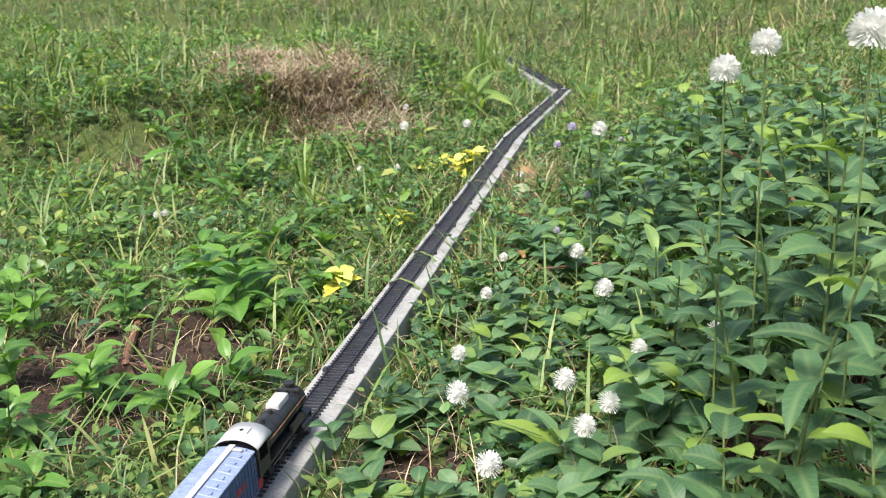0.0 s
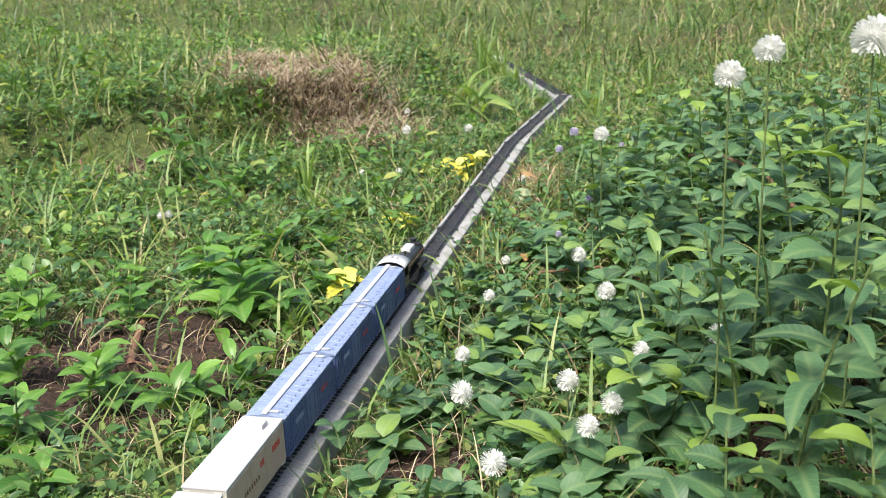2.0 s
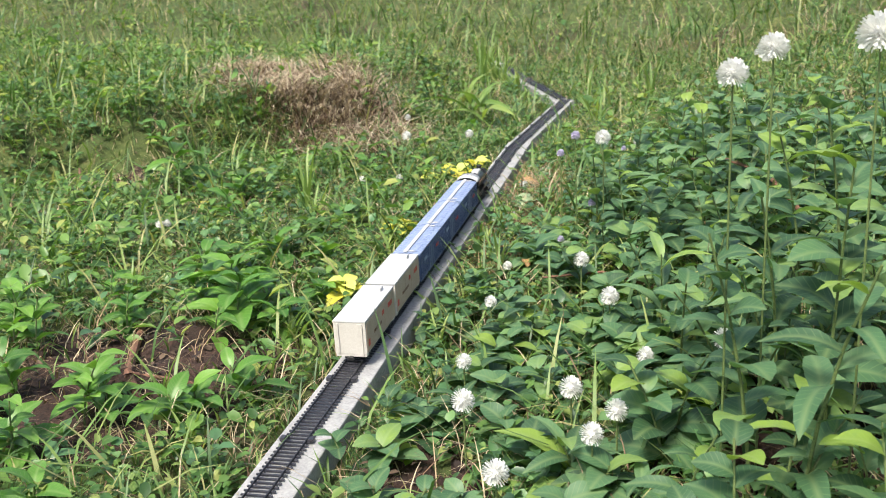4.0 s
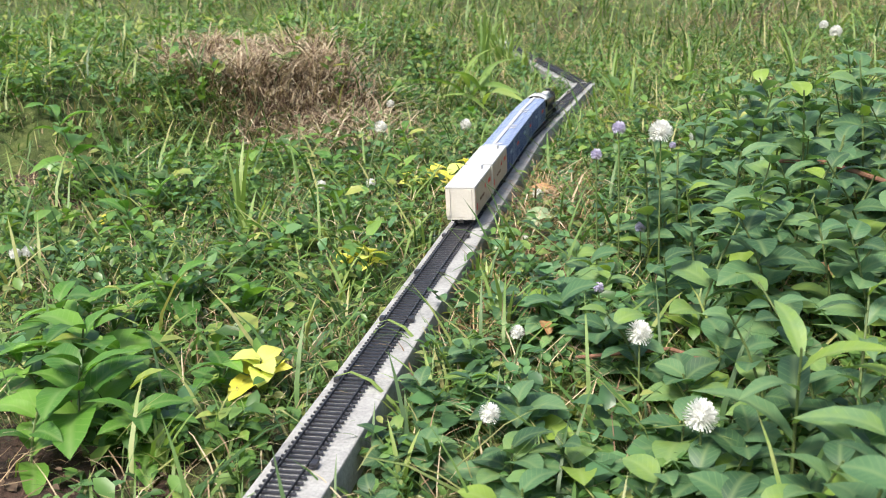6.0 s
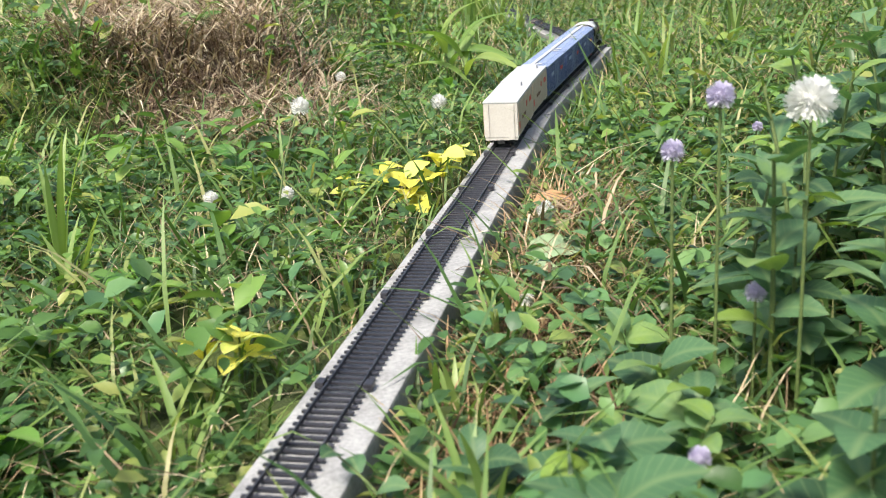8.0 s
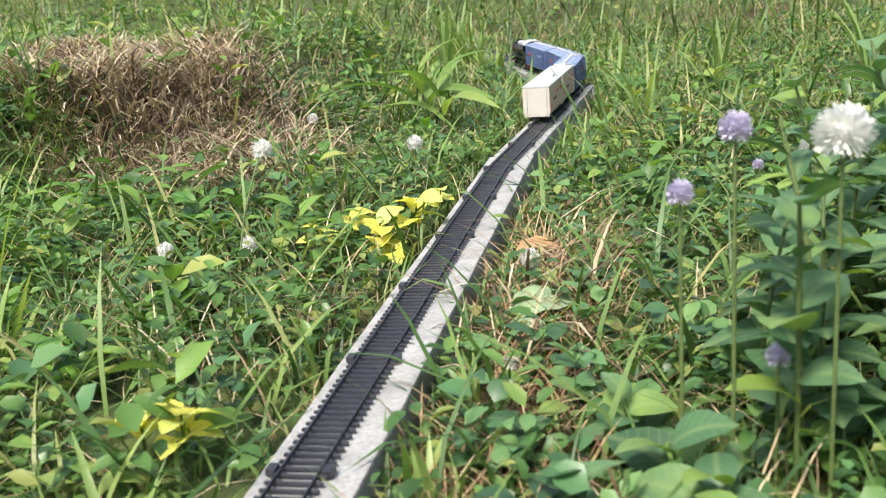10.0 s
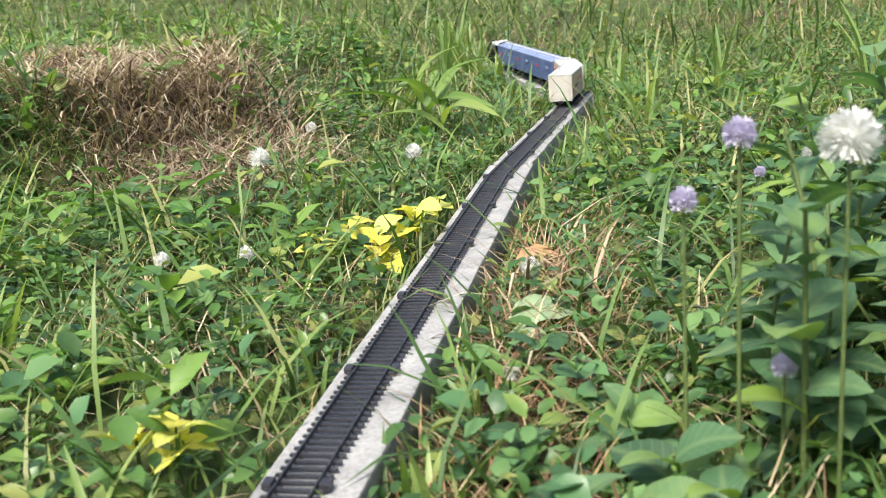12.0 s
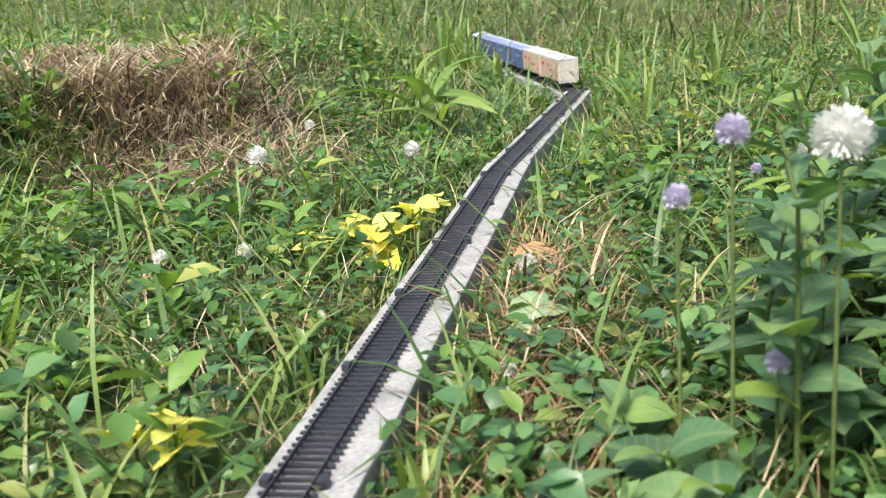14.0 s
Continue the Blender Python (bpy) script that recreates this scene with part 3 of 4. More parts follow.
# middle of each vehicle, metres ahead of the train's tail
TRAIN = [(white[1], 0.0625, 0.036), (white[0], 0.1955, 0.036), (blue[2], 0.332, 0.044), (blue[1], 0.480, 0.044), (blue[0], 0.628, 0.044), (loco, 0.774, 0.030)]


# ---- vegetation ----
rng = np.random.default_rng(7)


def bulk(name, verts, faces, mat, label, category):
    me = bpy.data.meshes.new(name)
    me.from_pydata(verts, [], faces)
    me.polygons.foreach_set("use_smooth", [True] * len(me.polygons))
    me.materials.append(mat)
    return tagged(new(name, me), label, category, kind="stuff")


def on_track(x, y, margin=0.0):
    hit = np.zeros(np.shape(x), bool)
    for a, b in zip(LINE, LINE[1:]):
        d = b - a
        k = np.clip(((x - a.x) * d.x + (y - a.y) * d.y) / (d.x * d.x + d.y * d.y), 0, 1)
        hit |= np.hypot(x - a.x - k * d.x - 0.005, y - a.y - k * d.y) < 0.032 + margin
    return hit


def bare(x, y):
    """How bare the soil is, 0 to 1."""
    def patch(cx, cy, rx, ry, turn=0.0):
        c, s = math.cos(turn), math.sin(turn)
        u, v = (x - cx) * c + (y - cy) * s, -(x - cx) * s + (y - cy) * c
        return np.clip(1.6 - 1.6 * np.sqrt((u / rx) ** 2 + (v / ry) ** 2), 0, 1)
    return np.clip(patch(-0.68, 1.06, 0.66, 0.27, 2.30) + 1.2 * patch(-0.31, -0.66, 0.30, 0.27) + 0.8 * patch(0.52, -0.74, 0.26, 0.21) + patch(0.13, -0.86, 0.1, 0.15)
                   + patch(-0.85, 0.42, 0.22, 0.16) + 0.5 * patch(0.10, 0.22, 0.07, 0.25), 0, 1)


def scatter(n, x0, x1, y0, y1, keep_bare=0.0, margin=0.0, fade=None):
    """Random rooting places, off the planks and sparse on bare soil."""
    x, y = rng.uniform(x0, x1, n), rng.uniform(y0, y1, n)
    p = 1 - (1 - keep_bare) * bare(x, y)
    clump = 0.5 + 0.5 * np.sin(13 * x + 5 * y) * np.sin(9 * y - 7 * x + 1)
    p = p * (0.45 + 0.55 * clump)
    ok = (rng.random(n) < p) & ~on_track(x, y, margin)
    return x[ok], y[ok]


def blade_mesh(x, y, length, width, lean, z=None):
    """Grass blades: curved, tapering strips with a fold."""
    n = len(x)
    z = land(x, y) if z is None else z
    a = rng.uniform(0, 2 * np.pi, n)
    dx, dy = np.cos(a), np.sin(a)
    t = np.array([0, 0.4, 0.75, 1.0])
    w = np.array([0.75, 1.0, 0.65, 0.0])
    out = lean[:, None] * (t ** 1.7)[None] * length[:, None]
    up = np.sqrt(np.maximum(0.02, 1 - np.clip(lean, 0, 0.98)[:, None] ** 2 * (t ** 0.8)[None])) * t[None] * length[:, None]
    cx, cy, cz = x[:, None] + dx[:, None] * out, y[:, None] + dy[:, None] * out, z[:, None] - 0.002 + up
    hw = width[:, None] * w[None] / 2
    sx, sy = -dy[:, None] * hw, dx[:, None] * hw
    left = np.stack([cx + sx, cy + sy, cz + hw * 0.35], -1)
    right = np.stack([cx - sx, cy - sy, cz + hw * 0.35], -1)
    v = np.concatenate([left[:, :3], right[:, :3], left[:, 3:4]], 1)
    f = np.array([(0, 3, 4, 1), (1, 4, 5, 2)])
    base = (np.arange(n) * 7)[:, None, None]
    quads = (f[None] + base).reshape(-1, 4).tolist()
    tris = (np.array([(2, 5, 6)])[None] + base).reshape(-1, 3).tolist()
    return v.reshape(-1, 3).tolist(), quads + tris


def leaf_cloud(x, y, height, size, aspect, tilt, a=None):
    """Broad leaves: folded, drooping ovals at a height over the ground."""
    n = len(x)
    z = land(x, y) + height
    a = rng.uniform(0, 2 * np.pi, n) if a is None else a
    d = np.stack([np.cos(a) * np.cos(tilt), np.sin(a) * np.cos(tilt), np.sin(tilt)], -1)
    s = np.stack([-np.sin(a), np.cos(a), rng.normal(0, 0.25, n)], -1)
    u = np.cross(d, s)
    u *= np.sign(u[:, 2:3] + 1e-6)
    o = np.stack([x, y, z], -1)
    outline = [(0.0, 0, 0), (0.3, -0.42, 0.10), (0.3, 0, 0), (0.3, 0.42, 0.10), (0.68, -0.36, 0.04), (0.68, 0, -0.05), (0.68, 0.36, 0.04), (1.0, 0, -0.16)]
    v = np.stack([o + d * (p * size)[:, None] + s * (q * size * aspect)[:, None] + u * (r * size)[:, None] for p, q, r in outline], 1)
    tri = np.array([(0, 1, 2), (0, 2, 3), (4, 7, 5), (5, 7, 6)])
    quad = np.array([(1, 4, 5, 2), (2, 5, 6, 3)])
    base = (np.arange(n) * 8)[:, None, None]
    return v.reshape(-1, 3).tolist(), (tri[None] + base).reshape(-1, 3).tolist() + (quad[None] + base).reshape(-1, 4).tolist()


def sward(name, zones, mat, label, lmin, lmax, wmin, wmax, lean0, lean1, keep=0.1, margin=0.0, category="grass"):
    xs, ys, grow = [], [], []
    for n, x0, x1, y0, y1, g in zones:
        x, y = scatter(n, x0, x1, y0, y1, keep, margin)
        xs.append(x), ys.append(y), grow.append(np.full(len(x), g))
    x, y, g = np.concatenate(xs), np.concatenate(ys), np.concatenate(grow)
    v, f = blade_mesh(x, y, rng.uniform(lmin, lmax, len(x)) * g, rng.uniform(wmin, wmax, len(x)) * g, rng.uniform(lean0, lean1, len(x)))
    return bulk(name, v, f, mat, label, category)


def herbs(name, zones, mat, label, smin, smax, hmin, hmax, keep=0.05, aspect=0.9, margin=0.008):
    xs, ys, grow = [], [], []
    for n, x0, x1, y0, y1, g in zones:
        x, y = scatter(n, x0, x1, y0, y1, keep, margin)
        xs.append(x), ys.append(y), grow.append(np.full(len(x), g))
    x, y, g = np.concatenate(xs), np.concatenate(ys), np.concatenate(grow)
    # each plant bears a whorl of six leaves of about one size, rising in a spiral
    n, m = len(x), 6
    turn = rng.uniform(0, 2 * np.pi, n)
    size, tall = rng.uniform(smin, smax, n) * g, rng.uniform(hmin, hmax, n) * g
    k = np.tile(np.arange(m), n)
    rx, ry, rg = np.repeat(x, m), np.repeat(y, m), np.repeat(g, m)
    a = np.repeat(turn, m) + k * 2.2 + rng.normal(0, 0.3, n * m)
    lift = np.repeat(tall, m) * (0.35 + 0.65 * k / (m - 1))
    off = 0.004 * rg
    v, f = leaf_cloud(rx + np.cos(a) * off + rng.normal(0, 0.003, n * m) * rg, ry + np.sin(a) * off + rng.normal(0, 0.003, n * m) * rg, lift, np.repeat(size, m) * rng.uniform(0.7, 1.2, n * m),
                      aspect * rng.uniform(0.8, 1.2, n * m), rng.normal(0.25, 0.3, n * m), a)
    return bulk(name, v, f, mat, label, "weeds")


NEAR = [(30000, -0.75, 0.8, -1.0, 0.9, 1.0), (26000, -1.6, 1.2, 0.7, 2.4, 1.1), (13000, -2.4, -0.7, -0.3, 1.0, 1.1), (12000, -4.5, 2.4, 2.2, 5.0, 1.7),
        (15000, -4.5, -1.5, 0.6, 2.6, 1.25), (14000, -10.0, 5.0, 4.5, 12.0, 3.0), (10000, -12.0, -4.0, 0.4, 6.0, 2.4), (22000, -0.9, 1.0, -1.7, -0.95, 1.0), (9000, -2.5, 2.5, -3.0, -1.0, 1.3), (5000, 0.8, 3.0, -1.0, 2.4, 1.4), (5000, -3.0, -0.7, -1.2, 0.0, 1.4)]
sward("grass", NEAR, GRASS, "short mixed green grass", 0.022, 0.070, 0.0011, 0.0030, 0.55, 0.97)
sward("long_grass", [(3000, -0.75, 0.8, -1.0, 1.2, 1.0), (2600, -1.8, 1.3, 1.0, 3.0, 1.2), (1700, -1.9, -0.55, -0.3, 1.4, 1.15), (3200, -4.5, 2.4, 2.4, 5.0, 1.6), (1600, -4.5, -1.7, 0.4, 2.6, 1.4)], GRASS, "longer arching grass blades", 0.07, 0.14, 0.0024, 0.0050, 0.5, 0.92, 0.1, 0.012)
sward("dry_stems", [(16000, -0.9, 0.7, -1.0, 1.0, 1.0), (18000, -1.9, 1.0, 0.8, 2.6, 1.1), (4000, -2.2, -0.8, -0.3, 0.9, 1.1), (5000, -3.5, 2.0, 2.4, 5.0, 1.8)], STRAW, "dry tan grass stems and thatch", 0.02, 0.085, 0.0008, 0.0018, 0.7, 0.97, 0.9, 0.004, "straw")
WEEDS = [(6500, -0.75, 0.8, -1.0, 0.9, 1.0), (4600, -1.6, 1.3, 0.7, 2.4, 1.15), (2400, -2.4, -0.7, -0.3, 1.0, 1.1), (2000, -4.5, 2.4, 2.2, 5.0, 1.7), (3000, -4.5, -1.5, 0.6, 2.6, 1.25), (2600, -10, 5, 4.5, 12, 3.0), (1600, -12, -4, 0.4, 6, 2.4), (3600, -0.9, 1.0, -1.7, -0.95, 1.0), (1200, -2.5, 2.5, -3.0, -1.0, 1.3), (900, 0.8, 3.0, -1.0, 2.4, 1.4), (700, -3.0, -0.7, -1.2, 0.0, 1.4)]
herbs("small_weeds", WEEDS, LEAF, "low broad-leaved green weeds", 0.008, 0.020, 0.015, 0.048, 0.05, 0.62)
herbs("blue_green_weeds", [(1500, 0.06, 0.85, -1.0, 0.7, 1.0), (1300, -1.5, -0.05, -0.9, 1.8, 1.0)], BLUE_LEAF, "blue-green broad-leaved weeds", 0.010, 0.024, 0.018, 0.05, 0.05, 0.8, 0.012)
herbs("leafy_undergrowth", [(330, -0.75, -0.07, -0.95, 0.5, 1.0), (560, -1.9, -0.25, 0.2, 2.2, 1.05), (300, -2.2, -0.7, -0.4, 1.0, 1.1), (420, -4.2, -1.4, 1.0, 3.2, 1.3), (110, 0.08, 0.5, 0.5, 1.5, 1.0)], UNDER_LEAF, "bright green weeds with larger pointed leaves", 0.018, 0.036, 0.025, 0.075, 0.12, 0.55, 0.02)
# dead stems lying thick on the worn bank
bx = rng.normal(-0.68, 0.33, 15000)
by = 1.06 - 1.05 * (bx + 0.68) + rng.normal(0, 0.20, 15000)
ok = bare(bx, by) > rng.uniform(0, 0.5, len(bx))
bx, by = bx[ok], by[ok]
v, f = blade_mesh(bx, by, rng.uniform(0.04, 0.14, len(bx)), rng.uniform(0.0014, 0.0036, len(bx)), rng.uniform(0.8, 0.98, len(bx)))
bulk("bank_straw", v, f, BANK_STRAW, "dead tan stems lying on the worn bank", "straw")


# dead leaves on the bare soil
lx = np.concatenate([rng.normal(-0.31, 0.13, 500), rng.normal(0.52, 0.10, 320), rng.normal(0.12, 0.03, 120), rng.normal(-0.78, 0.12, 160)])
ly = np.concatenate([rng.normal(-0.66, 0.13, 500), rng.normal(-0.74, 0.09, 320), rng.normal(-0.86, 0.07, 120), rng.normal(0.38, 0.09, 160)])
ok = ~on_track(lx, ly, 0.012)
lx, ly = lx[ok], ly[ok]
v, f = leaf_cloud(lx, ly, rng.uniform(0.006, 0.018, len(lx)), rng.uniform(0.005, 0.015, len(lx)), rng.uniform(0.3, 0.8, len(lx)), rng.normal(0.1, 0.35, len(lx)))
bulk("leaf_litter", v, f, LITTER, "dark brown dead leaves on bare soil", "leaf litter")
# rusty thatch on the worn strip beside the plank
tx, ty = rng.normal(0.095, 0.035, 2200), rng.uniform(-0.25, 0.5, 2200)
ok = ~on_track(tx, ty, 0.004)
tx, ty = tx[ok], ty[ok]
v, f = blade_mesh(tx, ty, rng.uniform(0.02, 0.06, len(tx)), rng.uniform(0.001, 0.002, len(tx)), rng.uniform(0.6, 0.97, len(tx)))
bulk("rusty_thatch", v, f, RUSTY, "rusty brown dead grass thatch", "straw")


# ---- single plants ----
def leaf_mesh(name, length, width, mat, droop=0.18, fold=0.22, wave=0.0, rows=7, tip=1.0):
    """A pointed leaf along +y from its stalk: a folded, drooping blade with a stalk and some thickness at the rib."""
    bm = bmesh.new()
    lines = []
    for i in range(rows):
        t = i / (rows - 1)
        w = width / 2 * (math.sin(math.pi * min(1, t * 0.92 + 0.04) ** 0.85) ** 0.8) * (1 if i < rows - 1 else 0.05)
        zc = length * (0.10 * math.sin(math.pi * t) - droop * t * t)
        line = []
        for k in (-1, -0.5, 0, 0.5, 1):
            ripple = wave * length * math.sin(t * 17 + k * 2) * abs(k)
            line.append(bm.verts.new((k * w, t * length, zc + fold * abs(k) * w + ripple)))
        lines.append(line)
    for a, b in zip(lines, lines[1:]):
        for k in range(4):
            bm.faces.new((a[k], a[k + 1], b[k + 1], b[k]))
    me = bpy.data.meshes.new(name)
    bm.to_mesh(me)
    bm.free()
    me.polygons.foreach_set("use_smooth", [True] * len(me.polygons))
    me.materials.append(mat)
    return me


def plant(name, x, y, height, leaves, leaf, label, category, group="", lean=(0, 0), stem=STEM, size=1.0, spread=20, whorl=137.5, first=0.25, thick=0.0016, seed=0):
    """A herb: one bending stem, leaves each on its own."""
    r = random.Random(seed * 31 + int(x * 1000) * 7 + int(y * 1000))
    z = float(land(x, y)) - 0.004
    e = empty(name, pose(x, y, z), label, category, group)
    pts = [(lean[0] * t * t * height, lean[1] * t * t * height, t * height) for t in (0, 0.25, 0.5, 0.75, 1.0)]
    part("stem", bent_tube(bmesh.new(), pts, thick, thick * 0.5), stem, e)
    turn = r.uniform(0, 360)
    for i in range(leaves):
        t = first + (1 - first) * (i + 0.5) / leaves
        turn += whorl + r.uniform(-18, 18)
        k = size * (1.15 - 0.55 * t) * r.uniform(0.8, 1.15)
        m = pose(lean[0] * t * t * height, lean[1] * t * t * height, t * height, 0, 0, turn) @ pose(0, 0, 0, spread * (0.4 + t) + r.uniform(-15, 15), r.uniform(-20, 20), 0) @ Matrix.Scale(k, 4)
        share("leaf", leaf, e, m)
    return e


OVAL = leaf_mesh("leaf", 0.074, 0.034, BIG_LEAF, 0.2, 0.25, 0.012)
ROUND = leaf_mesh("leaf", 0.050, 0.036, BUSH_LEAF, 0.2, 0.18, 0.006)
LONG = leaf_mesh("leaf", 0.075, 0.023, BUSH_LEAF, 0.25, 0.25, 0.01)
GOLD = leaf_mesh("leaf", 0.056, 0.042, YELLOW, 0.3, 0.2, 0.03)
PALE = leaf_mesh("leaf", 0.045, 0.034, GREY_LEAF, 0.15, 0.15, 0.02)
PALE_LONG = leaf_mesh("leaf", 0.15, 0.026, TUFT, 0.45, 0.3, 0.0, 11)
DRY = leaf_mesh("leaf", 0.045, 0.026, DRY_LEAF, 0.1, 0.4, 0.05)

# leafy weeds beside the track
for i, (x, y, h, n, s) in enumerate([(-0.215, -0.49, 0.080, 9, 1.2), (-0.27, -0.40, 0.085, 9, 1.25), (-0.33, -0.30, 0.075, 8, 1.15), (-0.27, -0.20, 0.06, 8, 1.05),
                                     (-0.20, -0.19, 0.05, 7, 0.9), (-0.66, 0.25, 0.17, 10, 1.15), (-0.46, 0.04, 0.08, 7, 0.9), (-0.13, -0.40, 0.05, 8, 0.8),
                                     (-0.16, -0.78, 0.05, 7, 0.95), (-0.30, -0.86, 0.05, 7, 0.9), (-0.20, -0.98, 0.05, 7, 0.9), (-0.42, -0.80, 0.06, 8, 0.9), (-0.14, -1.10, 0.05, 7, 0.9), (-0.36, -0.52, 0.05, 7, 0.7), (-0.12, -0.70, 0.06, 6, 0.9),
                                     (-0.42, -0.40, 0.05, 8, 0.75), (-0.52, 0.22, 0.06, 7, 0.8), (-0.22, 0.06, 0.05, 6, 0.75), (-0.30, 0.42, 0.05, 7, 0.7), (-0.24, 0.66, 0.05, 7, 0.7),
                                     (-0.40, 0.75, 0.05, 7, 0.75), (-0.55, 0.6, 0.05, 7, 0.75), (-0.16, 0.92, 0.05, 7, 0.7), (-0.33, 1.1, 0.06, 7, 0.8), (-0.60, 1.0, 0.06, 7, 0.8)]):
    plant("leafy_weed", x, y, h, n, OVAL, "bright green leafy weed with pointed oval leaves", "weed", "leafy weeds", (0.2 * math.sin(i * 2.1), 0.2 * math.cos(i * 1.7)), size=s, whorl=100, seed=i)
for i, (x, y, h, n, s) in enumerate([(-0.095, -0.385, 0.055, 9, 0.75), (-0.120, -0.36, 0.035, 7, 0.6), (-0.092, -0.055, 0.045, 7, 0.62), (-0.120, -0.050, 0.04, 6, 0.55), (-0.052, 0.385, 0.060, 5, 0.85), (-0.080, 0.350, 0.045, 5, 0.80),
                                     (-0.115, 0.37, 0.045, 5, 0.7), (-0.135, 0.345, 0.035, 4, 0.6), (-0.045, 0.47, 0.05, 5, 0.6), (-0.062, 0.330, 0.03, 4, 0.65), (-0.56, 0.13, 0.035, 4, 0.45)]):
    plant("yellow_leaf_cluster", x, y, h, n, GOLD, "cluster of bright yellow leaves low in grass", "weed", "yellow leaf clusters", (0.1, -0.1), size=s, spread=18, whorl=120, first=0.55, seed=i + 40)


# broad weeds crowding the side of the track by the camera, taller away from it
bush_spots = []
rb = random.Random(5)
while len(bush_spots) < 190:
    x, y = rb.uniform(0.085, 0.78), rb.uniform(-1.20, 0.55)
    if y > -0.35 and x < 0.10 + 0.30 * (y + 0.35):
        continue
    if any((x - a) ** 2 + (y - b) ** 2 < 0.036 ** 2 for a, b in bush_spots):
        continue
    bush_spots.append((x, y))
for i, (x, y) in enumerate(bush_spots):
    tall = min(1.0, max(0.0, (x - 0.10 - 0.10 * max(0, y + 0.3)) / 0.28))
    h = 0.04 + 0.15 * tall * rb.uniform(0.55, 1.1)
    if y < -0.40 or x < 0.24:
        h = min(h, 0.055 if x < 0.34 else 0.15)
    mesh = ROUND if rb.random() < 0.78 else LONG
    plant("broad_weed", x, y, h, rb.randint(9, 14), mesh, "blue-green broad-leaved weed in a dense patch", "weed", "broad weeds", (rb.uniform(-0.4, 0.4), rb.uniform(-0.4, 0.3)), size=rb.uniform(0.7, 1.15), seed=i + 90, first=0.12)


# lower weeds shading the bare soil
for i in range(16):
    plant("broad_weed", rb.uniform(0.30, 0.60), rb.uniform(-0.78, -0.44), rb.uniform(0.05, 0.11), rb.randint(8, 12), ROUND, "blue-green broad-leaved weed in a dense patch", "weed", "broad weeds", (rb.uniform(-0.4, 0.4), rb.uniform(-0.4, 0.3)), size=rb.uniform(0.7, 1.05), seed=i + 900, first=0.12)
for i in range(26):
    plant("leafy_weed", rb.uniform(-0.60, -0.12), rb.uniform(-1.05, -0.42), rb.uniform(0.05, 0.10), rb.randint(7, 10), OVAL, "bright green leafy weed with pointed oval leaves", "weed", "leafy weeds", (rb.uniform(-0.3, 0.3), rb.uniform(-0.3, 0.3)), size=rb.uniform(0.5, 0.85), whorl=100, seed=i + 950)


# weeds that lean over the edge of the plank
for i, (x, y, h, n, s, lx, ly) in enumerate([(0.072, -0.225, 0.055, 3, 0.55, -0.9, 0.35), (0.070, -0.33, 0.05, 7, 0.55, -0.35, -0.1), (0.078, -0.42, 0.05, 8, 0.6, -0.35, 0.1), (0.068, -0.50, 0.045, 8, 0.55, -0.4, 0.0),
                                             (0.076, -0.58, 0.045, 8, 0.55, -0.2, 0.1), (0.072, -0.765, 0.06, 4, 0.65, 0.1, 0.0), (0.104, -0.755, 0.045, 4, 0.6, 0.0, 0.1), (0.062, -0.86, 0.06, 4, 0.7, -0.3, 0.1),
                                             (0.105, -0.20, 0.05, 7, 0.75, -0.2, -0.1), (0.135, -0.13, 0.045, 7, 0.75, 0.1, -0.2), (0.11, -0.06, 0.04, 6, 0.7, -0.1, 0.1), (0.16, -0.03, 0.05, 7, 0.8, 0.0, 0.0)]):
    plant("edge_weed", x, y, h, n, ROUND, "soft green weed leaning over the edge of the plank", "weed", "weeds along the plank", (lx, ly), size=s, first=0.3 if n > 4 else 0.6, thick=0.0012, seed=i + 500)
# broad pale grass by the far bend
for i, (x, y, k) in enumerate([(-0.13, 0.98, 0.9), (-0.17, 1.04, 1.1)]):
    plant("broad_grass", x, y, 0.10, 5, PALE_LONG, "broad pale green grass with drooping leaves", "grass", "broad grasses", (-0.2, 0.1), size=1.1 * k, first=0.3, spread=45, seed=i + 600)
